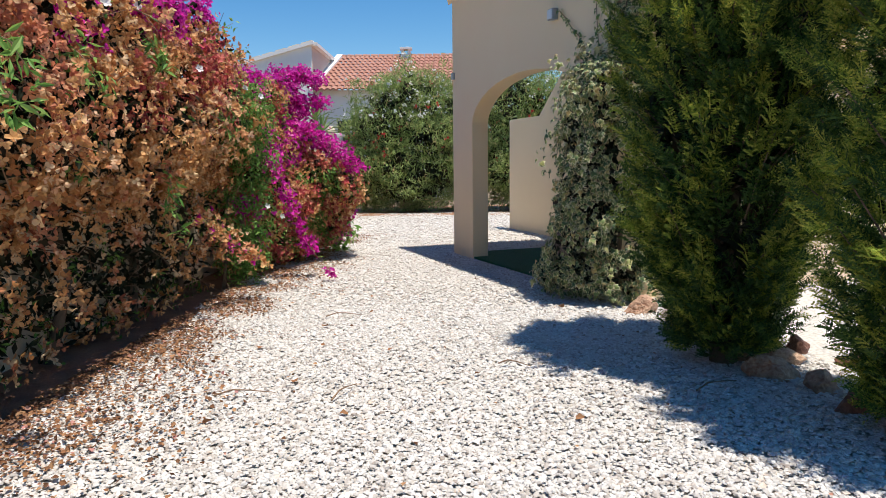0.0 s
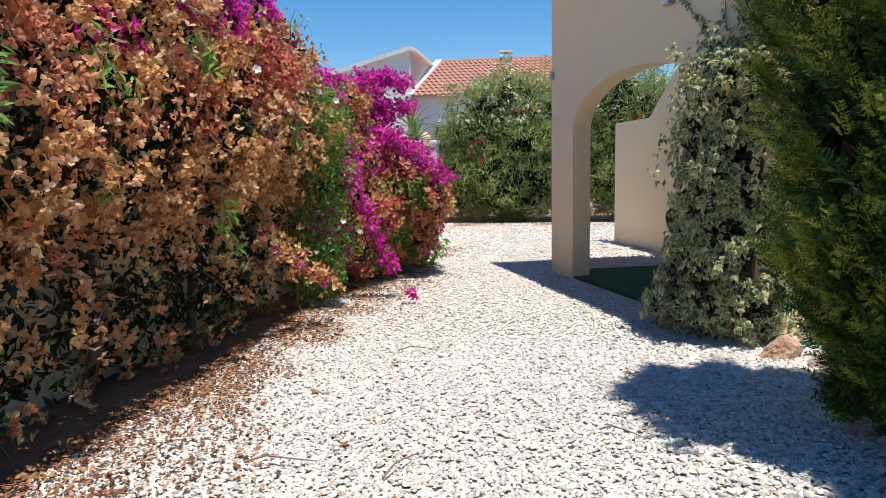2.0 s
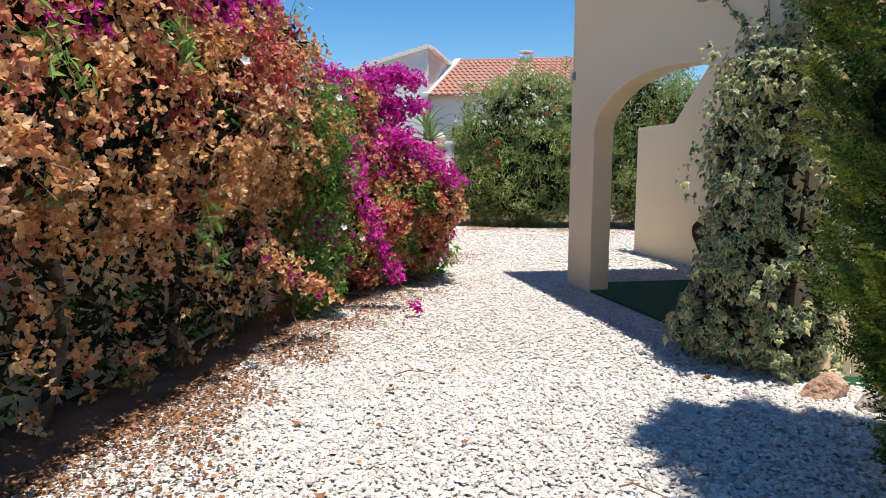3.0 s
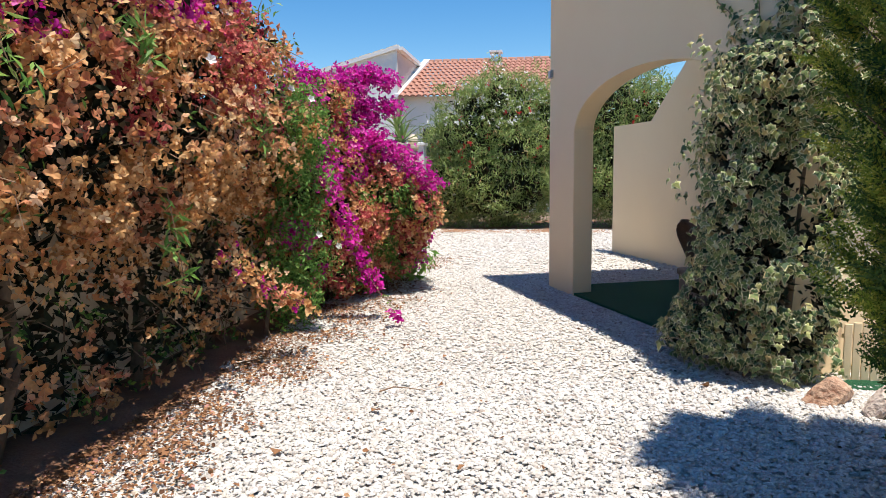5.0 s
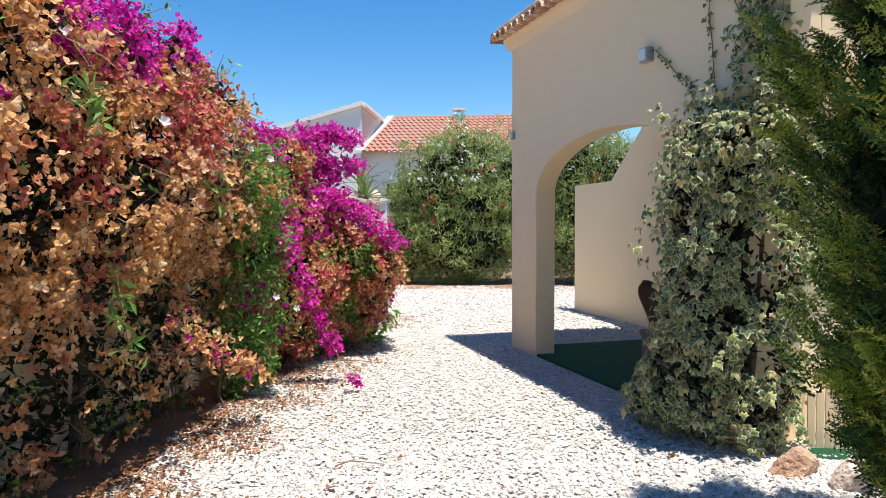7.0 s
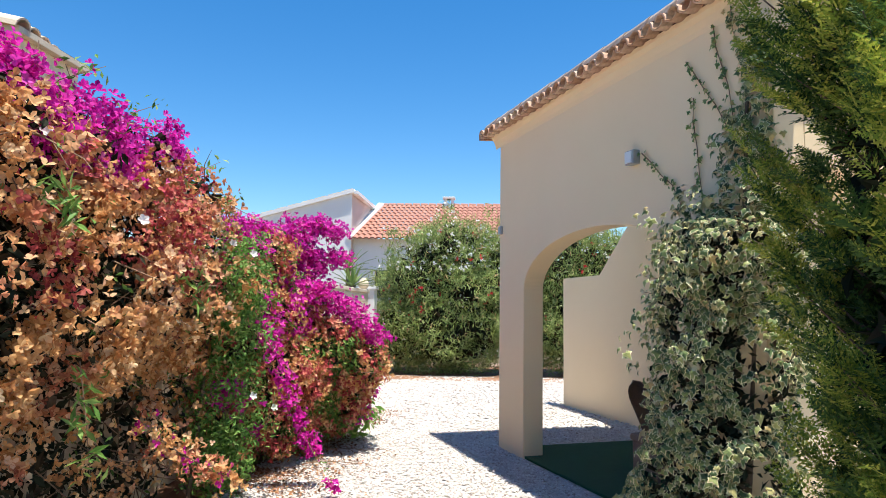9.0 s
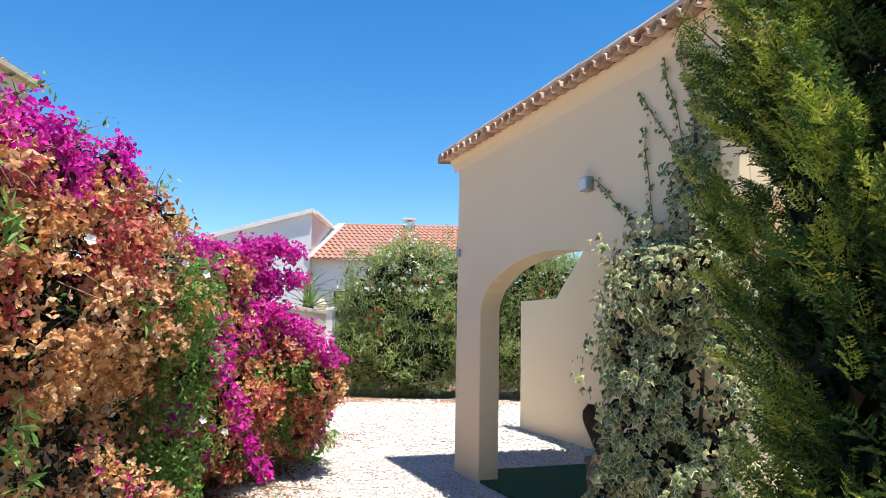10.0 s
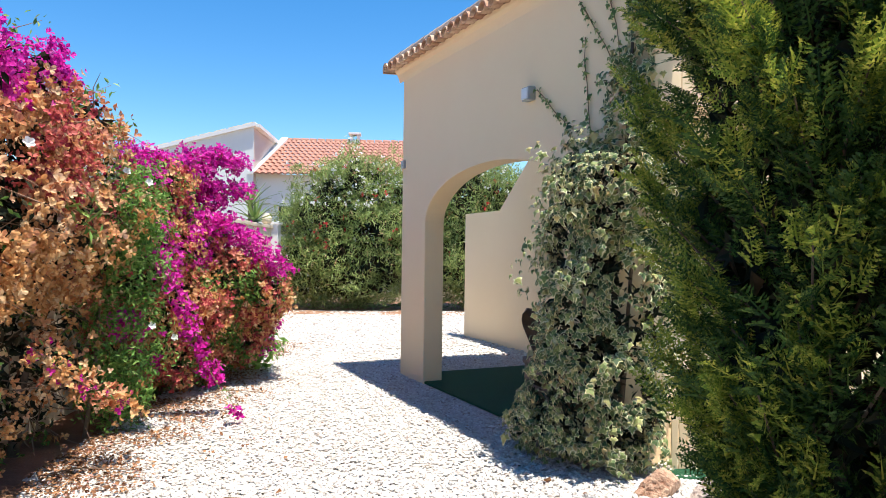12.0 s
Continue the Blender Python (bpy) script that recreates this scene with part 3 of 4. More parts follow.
for name, keep, mt, lab in (("magenta_bract_mass", is_mag & ~fade, M_MAGENTA, "bright magenta bracts"), ("fading_bract_mass", fade, M_CRIMSON, "dull red fading bracts")):
    a, b = clustered(p[keep], n[keep], 3, 0.036, rng)
    leaf_cloud(name, a, b, 0.040, FLOWER, FLOWER_F, mt, hedge, rng, 0.25, 0.7, lab)
a, b = clustered(p[is_green], n[is_green], 3, 0.03, rng)
leaf_cloud("foliage", a, b, 0.048, BLADE, BLADE_F, M_LEAF, hedge, rng, 0.4, 0.8, "green leaves")
# leaves filling the gaps, with the hedge's inner shade put into their colour
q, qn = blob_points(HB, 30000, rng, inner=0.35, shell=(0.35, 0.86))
leaf_cloud("inner_foliage", q, qn, 0.10, BLADE, BLADE_F, M_SHADELEAF, hedge, rng, 0.2, 1.2, "inner leaves coloured near-black for deep shade")
twigs(hedge, HB, 1100, rng)
trunks(hedge, [(-2.7, yy, 0) for yy in (0.3, 1.9, 3.4, 4.8, 6.1, 7.2)], [(-2.65, yy + 0.2, 2.1) for yy in (0.3, 1.9, 3.4, 4.8, 6.1, 7.2)], 0.045, rng)


def spray(parent, pts, rng, mats, leafmat=M_LEAF, size=0.045, density=60, spread=0.05, stem=0.006):
    """A single arching shoot: a stem with bracts along it."""
    pts = [Vector(q) for q in pts]
    part("shoot", tube(bmesh.new(), pts, stem, stem * 0.4, 5), M_TWIG, parent)
    seg = rng.integers(0, len(pts) - 1, size=density)
    f = rng.random(density)
    P = np.array([pts[s].lerp(pts[s + 1], t) for s, t in zip(seg, f)]) + rng.normal(size=(density, 3)) * spread
    N = rng.normal(size=(density, 3)) + np.array([0.6, -0.6, 0.4])
    k = rng.random(density)
    lo = 0.0
    for name, mt, share, tpl, tf in mats:
        sel = (k >= lo) & (k < lo + share)
        lo += share
        if sel.sum():
            leaf_cloud(name, P[sel], N[sel], size, tpl, tf, mt, parent, rng, 0.1, 0.5)


TANMIX = [("dried_bract_mass", M_TAN, 0.74, FLOWER, FLOWER_F), ("magenta_bract_mass", M_MAGENTA, 0.08, FLOWER, FLOWER_F), ("foliage", M_LEAF, 0.18, BLADE, BLADE_F)]
MAGMIX = [("magenta_bract_mass", M_MAGENTA, 0.86, FLOWER, FLOWER_F), ("foliage", M_LEAF, 0.14, BLADE, BLADE_F)]
GREENMIX = [("foliage", M_LEAF, 0.5, BLADE, BLADE_F), ("young_foliage", M_BRIGHTLEAF, 0.5, BLADE, BLADE_F)]
spray(hedge, [(-2.15, 6.3, 0.95), (-2.02, 6.55, 0.72), (-1.90, 6.9, 0.50), (-1.80, 7.15, 0.40)], rng, TANMIX, size=0.04, density=260, spread=0.06)
for yy, zz in ((5.15, 2.86), (5.75, 2.84), (6.75, 2.70), (7.25, 2.52)):
    spray(hedge, [(-2.25, yy, zz - 0.35), (-2.1, yy + 0.1, zz - 0.1), (-1.95, yy + 0.25, zz + 0.02)], rng, GREENMIX, size=0.05, density=45, spread=0.04, stem=0.004)

# ---------------------------------------------------------------- magenta bougainvillea further along
bush = base("bougainvillea_bush", None, "magenta bougainvillea bush with dried red-brown bracts below", "bush")
BB = [(-2.45, 9.3, 0.85, 0.60, 0.80, 0.85), (-2.25, 10.0, 0.75, 0.62, 0.75, 0.72), (-2.40, 9.0, 1.60, 0.45, 0.60, 0.55), (-2.20, 9.8, 1.55, 0.42, 0.50, 0.42),
      (-1.80, 10.0, 1.15, 0.42, 0.50, 0.36), (-1.75, 10.4, 0.70, 0.42, 0.55, 0.48), (-1.45, 10.1, 1.02, 0.30, 0.40, 0.30), (-2.35, 8.4, 1.50, 0.40, 0.40, 0.60), (-2.25, 9.0, 2.15, 0.30, 0.40, 0.30)]
SPRAYS = [(-2.36, 9.7, 2.34, 0.20, 0.30, 0.18), (-2.12, 9.9, 2.54, 0.17, 0.24, 0.12), (-1.94, 10.0, 2.60, 0.14, 0.20, 0.08), (-1.74, 10.0, 2.52, 0.12, 0.16, 0.08),
          (-2.14, 9.8, 2.26, 0.20, 0.28, 0.16), (-1.92, 10.0, 2.16, 0.15, 0.22, 0.13), (-1.68, 10.0, 2.22, 0.13, 0.16, 0.07), (-2.06, 9.6, 1.84, 0.22, 0.28, 0.18),
          (-1.82, 9.8, 1.76, 0.18, 0.24, 0.12), (-1.60, 10.0, 1.62, 0.16, 0.22, 0.11), (-1.38, 10.0, 1.46, 0.15, 0.20, 0.10), (-1.20, 10.0, 1.33, 0.09, 0.14, 0.07), (-2.34, 8.6, 2.38, 0.16, 0.26, 0.12)]
rng = np.random.default_rng(31)
p, n = blob_points(BB, 8500, rng, inner=0.74, shell=(0.80, 1.08), lump=0.16)
m2 = noise_at(p, 2.4, 4.0)
m3 = noise_at(p, 4.5, 8.0)
y, z = p[:, 1], p[:, 2]
u = rng.random(len(p))
is_mag = 0.30 * np.clip((z - 1.3) / 0.8, 0, 1) + 1.0 * m2 > 0.34 + 0.3 * u
is_green = ~is_mag & (m3 + 0.25 * np.clip((0.4 - z) / 0.4, 0, 1) * (y > 9) + 0.15 * (y < 8.6) > 0.06 + 0.25 * u)
for name, keep, mt, lab in (("mixed_bract_mass", is_mag, M_MAGENTA, "magenta bracts among the faded ones"), ("fading_bract_mass", ~is_mag & ~is_green & (u < 0.5), M_CRIMSON, "dull red fading bracts"),
                            ("dried_bract_mass", ~is_mag & ~is_green & (u >= 0.5), M_TAN, "dried tan bracts")):
    a, b = clustered(p[keep], n[keep], 3, 0.036, rng)
    leaf_cloud(name, a, b, 0.042, FLOWER, FLOWER_F, mt, bush, rng, 0.25, 0.7, lab)
a, b = clustered(p[is_green], n[is_green], 4, 0.03, rng)
leaf_cloud("foliage", a, b, 0.052, BLADE, BLADE_F, M_LEAF, bush, rng, 0.4, 0.8, "green leaves")
p, n = blob_points(SPRAYS, 1500, rng, inner=0.6, shell=(0.45, 1.30), lump=0.25)
a, b = clustered(p, n, 3, 0.034, rng)
leaf_cloud("magenta_bract_mass", a, b, 0.040, FLOWER, FLOWER_F, M_MAGENTA, bush, rng, 0.4, 0.7, "vivid magenta bracts")
p, n = blob_points(SPRAYS, 500, rng, inner=0.4, shell=(0.3, 1.15), lump=0.2)
leaf_cloud("spray_foliage", p, n, 0.05, BLADE, BLADE_F, M_LEAF, bush, rng, 0.4, 0.8)
twigs(bush, SPRAYS, 90, rng, 0.35, 0.004)
# filling whose near-black colour paints the shade inside the bush
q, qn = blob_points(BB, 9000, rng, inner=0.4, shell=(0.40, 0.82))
leaf_cloud("inner_foliage", q, qn, 0.08, BLADE, BLADE_F, M_SHADELEAF, bush, rng, 0.2, 1.2, "inner leaves coloured near-black for deep shade")
twigs(bush, BB, 200, rng)
trunks(bush, [(-2.5, 9.1, 0), (-2.45, 9.9, 0), (-2.4, 8.5, 0)], [(-2.3, 9.2, 2.2), (-2.1, 10.2, 1.7), (-2.35, 8.4, 2.0)], 0.05, rng)
spray(bush, [(-2.02, 8.2, 1.55), (-1.86, 8.25, 1.20), (-1.74, 8.35, 0.80), (-1.62, 8.45, 0.48), (-1.55, 8.5, 0.30)], rng, MAGMIX, size=0.04, density=360, spread=0.05)
spray(bush, [(-1.60, 8.45, 0.42), (-1.48, 8.3, 0.30), (-1.34, 8.15, 0.22), (-1.28, 8.1, 0.14)], rng, [("foliage", M_LEAF, 1.0, BLADE, BLADE_F)], density=14, spread=0.015, stem=0.003)
spray(bush, [(-1.30, 8.1, 0.17), (-1.27, 8.1, 0.10)], rng, [("magenta_bract_mass", M_MAGENTA, 1.0, FLOWER, FLOWER_F)], density=16, spread=0.026, stem=0.003)
spray(bush, [(-2.3, 7.9, 0.95), (-2.12, 7.85, 0.88), (-2.0, 7.9, 0.84)], rng, [("magenta_bract_mass", M_MAGENTA, 0.8, FLOWER, FLOWER_F), ("foliage", M_LEAF, 0.2, BLADE, BLADE_F)], density=90, spread=0.06)

# ---------------------------------------------------------------- green climber with white flowers between the two
def trumpet(parent, at, facing, r):
    bm = bmesh.new()
    ctr = bm.verts.new((0, 0, -0.5 * r))
    ring = []
    for k in range(15):
        a = k * math.tau / 15
        rr = r * (1.0 if k % 3 else 0.72)
        ring.append(bm.verts.new((rr * math.cos(a), rr * math.sin(a), 0.06 * r)))
    for k in range(15):
        bm.faces.new((ctr, ring[k], ring[(k + 1) % 15]))
    o = part("flower", bm, M_PETAL, parent, "white trumpet flower")
    o.matrix_basis = Matrix.Translation(at) @ Vector(facing).to_track_quat("Z", "Y").to_matrix().to_4x4()


vine = base("white_flowered_climber", None, "light green climber with a few white trumpet flowers", "climber")
VB = [(-2.16, 7.85, 1.05, 0.28, 0.26, 0.92), (-2.14, 7.8, 1.85, 0.30, 0.30, 0.38)] + [(-2.28, 7.95, 0.35, 0.22, 0.30, 0.25)]
rng = np.random.default_rng(41)
p, n = blob_points(VB, 2600, rng, inner=0.7, shell=(0.7, 1.1), lump=0.25)
a, b = clustered(p, n, 3, 0.03, rng)
half = rng.random(len(a)) < 0.3
leaf_cloud("foliage", a[half], b[half], 0.05, BLADE, BLADE_F, M_LEAF, vine, rng, 0.3, 0.8)
leaf_cloud("young_foliage", a[~half], b[~half], 0.05, BLADE, BLADE_F, M_BRIGHTLEAF, vine, rng, 0.3, 0.8, "bright green young leaves")
trunks(vine, [(-2.4, 7.7, 0)], [(-2.25, 7.75, 2.0)], 0.02, rng, "stem")
for at in ((-1.86, 7.55, 2.08), (-1.88, 7.72, 0.92), (-1.80, 8.05, 0.78), (-2.12, 7.45, 2.32), (-1.98, 4.45, 2.35), (-1.86, 5.7, 2.12), (-1.98, 7.4, 2.15), (-2.08, 5.15, 2.48), (-2.08, 6.4, 2.55)):
    trumpet(vine, at, (0.7, -0.7, 0.35), 0.034)
for pts in ([(-2.12, 5.6, 1.35), (-2.08, 5.62, 1.05), (-2.06, 5.66, 0.72)], [(-2.1, 4.25, 2.05), (-1.98, 4.2, 1.95), (-1.95, 4.25, 1.8)], [(-2.08, 5.05, 2.2), (-1.96, 5.1, 2.15), (-1.9, 5.15, 2.05)], [(-2.0, 3.15, 2.0), (-1.80, 3.15, 1.9), (-1.72, 3.2, 1.72)],
            [(-2.0, 3.0, 1.75), (-1.80, 3.08, 1.7), (-1.74, 3.1, 1.6)], [(-2.1, 6.7, 1.9), (-1.99, 6.75, 1.8), (-1.95, 6.8, 1.62)]):
    spray(vine, pts, rng, [("hanging_foliage", M_BRIGHTLEAF, 1.0, [(x * 0.8, yy * 1.3, zz) for x, yy, zz in BLADE], BLADE_F)], size=0.075, density=46, spread=0.05, stem=0.004)
foot = base("leafy_shrub", None, "low green leafy shrub at the foot of the bougainvillea", "shrub")
rng = np.random.default_rng(43)
p, n = blob_points([(-1.72, 10.9, 0.32, 0.36, 0.42, 0.32)], 420, rng, shell=(0.6, 1.1))
leaf_cloud("foliage", p, n, 0.13, BLADE, BLADE_F, M_BRIGHTLEAF, foot, rng, 0.5, 0.6)
trunks(foot, [(-1.75, 10.95, 0)], [(-1.72, 10.9, 0.35)], 0.015, rng, "stem")

# ---------------------------------------------------------------- cypresses
def spray_template():
    """A flat feathery spray along y: a stem with branchlets of scale leaves on both sides."""
    V, F = [], []

    def diamond(p0, p1, w, lift):
        p0, p1 = np.array(p0), np.array(p1)
        d = p1 - p0
        s = np.array([-d[1], d[0], 0]); s = s / np.linalg.norm(s) * w
        m = p0 * 0.7 + p1 * 0.3
        k = len(V)
        V.extend([tuple(m + s + (0, 0, lift)), tuple(p1), tuple(m - s - (0, 0, lift))])
        F.append((k, k + 1, k + 2))
    diamond((0, 0, 0), (0, 1, 0.0), 0.016, 0.01)
    for i in range(9):
        y0 = 0.05 + 0.098 * i
        L = 0.36 * (1 - 0.66 * i / 9) * (0.85 + 0.1 * (i % 3))
        for side in (-1, 1):
            a = radians(36 + 6 * (i % 3))
            tip = (side * L * math.sin(a), y0 + L * math.cos(a), 0.07 * (i % 3 - 1))
            base_p = (0, y0 + 0.04 * (side > 0), 0)
            diamond(base_p, tip, 0.024, 0.012)
            for f, s2 in ((0.22, 1), (0.40, -1), (0.58, 1), (0.76, -1)):
                b0 = np.array(base_p) * (1 - f) + np.array(tip) * f
                diamond(b0, b0 + np.array((side * L * 0.36 * math.sin(a - s2 * 0.6), L * 0.36 * math.cos(a - s2 * 0.6), 0.05 * s2)), 0.023, 0.012)
    return V, F


SPRAY_V, SPRAY_F = spray_template()


def cypress(name, x, y, height, radius, seed, plumes, label, skirt=(0.12, 0.44, 0.80)):
    rng = np.random.default_rng(seed)
    t = base(name, Matrix.Translation((x, y, 0)), label, "tree", "cypresses along the path")
    part("trunk", tube(bmesh.new(), [(0, 0, -0.05), (0.02, 0, 0.6), (0, 0.02, height * 0.55), (0, 0, height * 0.93)], 0.10, 0.02, 8), M_BARK, t, smooth=True)
    gold_p, gold_d, gold_s, dark_p, dark_d, dark_s = [], [], [], [], [], []
    limbs = bmesh.new()
    for k in range(plumes):
        h = 0.12 + (height - 0.12) * ((k + rng.random()) / plumes) ** 1.05
        az = k * 2.399963 + rng.normal() * 0.25
        R = np.interp(h, [0.0, 0.5, 1.15, 2.5, 0.72 * height, height], [*skirt, 1.0, 0.80, 0.10]) * radius * rng.uniform(0.84, 1.06)
        out = np.array([math.cos(az), math.sin(az), 0])
        start = out * R * 0.30 + np.array([0, 0, max(0.06, h - rng.uniform(0.6, 0.95) * R)])
        tip = out * R + np.array([0, 0, h])
        d = (tip - start) / np.linalg.norm(tip - start)
        tube(limbs, [start, (start + tip) / 2 + rng.normal(size=3) * 0.02, tip], 0.010, 0.003, 4)
        L = np.linalg.norm(tip - start)
        for j in range(38):
            g = rng.random() ** 0.75
            spread = 0.10 * (1 - 0.70 * g)
            q = start + d * L * g + rng.normal(size=3) * spread
            if q[2] < 0.06:
                continue
            dd = d + rng.normal(size=3) * 0.34 + out * 0.15 + np.array([0, 0, 0.18])
            rr = np.hypot(q[0], q[1]) / max(R, 0.1)
            if g > 0.50 and rr > 0.60 and rng.random() < 0.74:
                gold_p.append(q); gold_d.append(dd); gold_s.append(rng.uniform(0.14, 0.24))
            else:
                dark_p.append(q); dark_d.append(dd); dark_s.append(rng.uniform(0.16, 0.28))
    part("branch_frame", limbs, M_BARK, t)
    # core of leaves with the crown's inner shade in their colour
    core = [(0, 0, z, 0.52 * radius * w, 0.52 * radius * w, 0.42) for z, w in ((0.6, 0.6), (1.1, 0.9), (1.7, 1.0), (2.3, 1.05), (2.9, 1.0), (3.5, 0.9), (4.1, 0.75), (4.6, 0.5))]
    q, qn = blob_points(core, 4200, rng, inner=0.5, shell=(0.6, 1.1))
    leaf_cloud("inner_foliage", q, qn, 0.15, BLADE, BLADE_F, M_SHADELEAF, t, rng, 0.6, 1.0, "inner foliage coloured near-black for deep shade")
    turn = Matrix.Rotation(radians(-90), 3, "X")
    for nm, P, D, S, mt, lab in (("golden_plumage", gold_p, gold_d, gold_s, M_CYP_GOLD, "yellow-green feathery tips"), ("green_plumage", dark_p, dark_d, dark_s, M_CYP_DARK, "dark green feathery sprays")):
        P, D = np.array(P), unit(np.array(D))
        outw = unit(P * [1, 1, 0] + 1e-6)
        fr = frames_from(D, rng, outw + rng.normal(size=P.shape) * 0.8)
        R3 = np.stack([fr[:, :, 1], fr[:, :, 2], fr[:, :, 0]], 2)
        scatter(nm, P, R3, np.array(S), SPRAY_V, SPRAY_F, mt, t, lab, kind="stuff")
    return t


cypress("cypress", 1.92, 4.68, 5.5, 0.82, 51, 225, "dense dark green cypress with yellow-green plumes, beside the porch", (0.14, 0.46, 0.82))
cypress("cypress", 2.52, 3.22, 5.0, 0.78, 52, 180, "dense dark green cypress at the path edge among rocks", (0.40, 0.72, 0.94))

# ---------------------------------------------------------------- ivy on the pier of the arch
def ivy_tone(src, k):
    """The same leaf colours, told apart leaf by leaf."""
    name = src.name + "_single"
    m = bpy.data.materials.get(name)
    if m is None:
        m = src.copy()
        m.name = name
        nt = m.node_tree
        info = nt.nodes.new("ShaderNodeObjectInfo")
        ramp = [q for q in nt.nodes if q.type == "VALTORGB"][0]
        nt.links.new(info.outputs["Random"], ramp.inputs["Fac"])
    return m


ivy = base("ivy", ARCH, "variegated green and cream ivy climbing the porch pier", "ivy")
rng = np.random.default_rng(61)
IB = [(3.18, -0.20, 0.55, 0.40, 0.33, 0.58), (3.24, -0.20, 1.25, 0.38, 0.33, 0.62), (3.30, -0.18, 1.92, 0.36, 0.31, 0.46), (2.86, -0.24, 0.20, 0.38, 0.24, 0.20),
      (3.40, -0.14, 1.10, 0.26, 0.36, 0.85), (3.56, -0.12, 1.98, 0.30, 0.34, 0.42), (3.04, -0.15, 0.85, 0.18, 0.22, 0.50), (3.08, -0.15, 1.65, 0.18, 0.22, 0.50),
      (3.58, -0.06, 2.50, 0.22, 0.14, 0.40), (3.68, -0.04, 3.00, 0.12, 0.08, 0.45),
      (3.46, 0.10, 0.62, 0.18, 0.30, 0.52), (3.50, 0.10, 1.35, 0.22, 0.34, 0.62), (3.56, 0.12, 1.95, 0.26, 0.32, 0.45), (3.60, 0.0, 1.3, 0.22, 0.28, 0.55), (3.58, -0.02, 0.50, 0.20, 0.28, 0.50)]
p, n = blob_points(IB, 10500, rng, inner=0.8, shell=(0.74, 1.10), lump=0.24)
ok = ((p[:, 1] < 0.06) | (p[:, 0] > X_PIER + 0.02)) & (noise_at(p, 5.0, 6.0) + 0.5 * rng.random(len(p)) > 0.10)
p, n = p[ok], n[ok]
p[:, 1] = np.where((p[:, 1] > -0.02) & (p[:, 0] < X_PIER), -0.03 - 0.05 * rng.random(len(p)), p[:, 1])
axis = n + 0.65 * rng.normal(size=n.shape) + np.array([0.15, -0.45, 0.60])
R = frames_from(axis, rng, np.tile([0.0, 0.0, -1.0], (len(p), 1)) + rng.normal(size=p.shape) * 0.5)
R = np.stack([R[:, :, 1], R[:, :, 0], R[:, :, 2]], 2)
R[:, :, 0] *= -1
S = 0.041 + 0.030 * rng.random(len(p)) + 0.035 * rng.random(len(p)) ** 4
front = np.argsort(p[:, 1] + 0.3 * rng.random(len(p)))
rest, near_ones = front[290:], front[:290]
scatter("ivy_foliage", p[rest], R[rest], S[rest], IVY_V, IVY_F, [M_IVYDARK, M_IVYRIM], ivy, "cream-edged lobed leaves", mats=IVY_M, kind="stuff")
IVY_ME = []
for k in range(12):
    bend = np.array(IVY_V) * [1 + 0.12 * math.sin(k), 1.0, 1 + 0.5 * (k % 3)]
    me = tri_mesh("ivy_leaf", bend, IVY_F, mat_index=IVY_M)
    me.materials.append(ivy_tone(M_IVYDARK, k)); me.materials.append(ivy_tone(M_IVYRIM, k))
    IVY_ME.append(me)
for j, i in enumerate(near_ones):
    leaf = new("ivy_leaf", IVY_ME[j % 12])
    leaf.parent = ivy
    leaf.matrix_basis = Matrix.Translation(p[i]) @ Matrix(R[i].tolist()).to_4x4() @ Matrix.Scale(float(S[i]), 4)
# shade behind the ivy leaves, painted as near-black filling
q, qn = blob_points(IB[:8] + IB[10:], 3200, rng, inner=0.4, shell=(0.5, 0.82))
q[:, 1] = np.where(q[:, 0] < X_PIER + 0.03, np.minimum(q[:, 1], -0.02), q[:, 1])
leaf_cloud("inner_foliage", q, qn, 0.08, BLADE, BLADE_F, M_SHADELEAF, ivy, rng, 0.2, 1.2, "inner leaves coloured near-black for deep shade")


def ivy_strand(pts, leaves, size=0.038):
    pts = [Vector((x, -0.014, z)) for x, z in pts]
    part("runner", tube(bmesh.new(), pts, 0.005, 0.003, 5), M_TWIG, ivy)
    seg = rng.integers(0, len(pts) - 1, size=leaves)
    P = np.array([pts[s].lerp(pts[s + 1], t) for s, t in zip(seg, rng.random(leaves))]) + rng.normal(size=(leaves, 3)) * [0.018, 0.004, 0.018]
    P[:, 1] = -0.02 - 0.025 * rng.random(leaves)
    ax = np.array([0, -1.0, 0.2]) + rng.normal(size=(leaves, 3)) * 0.35
    fr = frames_from(ax, rng)
    scatter("runner_foliage", P, fr, size * (0.7 + 0.6 * rng.random(leaves)), IVY_V, IVY_F, [M_IVYDARK, M_IVYRIM if size > 0.04 else M_BRIGHTLEAF], ivy, mats=IVY_M)


ivy_strand([(2.36, 2.95), (2.50, 2.84), (2.62, 2.72), (2.76, 2.62), (2.86, 2.46), (2.95, 2.30)], 40)
ivy_strand([(3.03, 3.22), (3.02, 3.05), (3.06, 2.85), (3.08, 2.65), (3.12, 2.40)], 44)
ivy_strand([(2.95, 3.52), (3.03, 3.42), (3.15, 3.25), (3.27, 3.10), (3.36, 2.95), (3.45, 2.8)], 46)
ivy_strand([(3.26, 3.68), (3.28, 3.52), (3.34, 3.36), (3.40, 3.20), (3.45, 2.9)], 42)
ivy_strand([(3.44, 3.74), (3.44, 3.62), (3.50, 3.45), (3.55, 3.30), (3.60, 3.1), (3.6, 2.8)], 70, 0.045)
ivy_strand([(3.50, 3.62), (3.62, 3.50), (3.72, 3.34), (3.74, 3.1)], 24, 0.045)
ivy_strand([(3.15, 2.85), (3.28, 2.82), (3.4, 2.8)], 12)
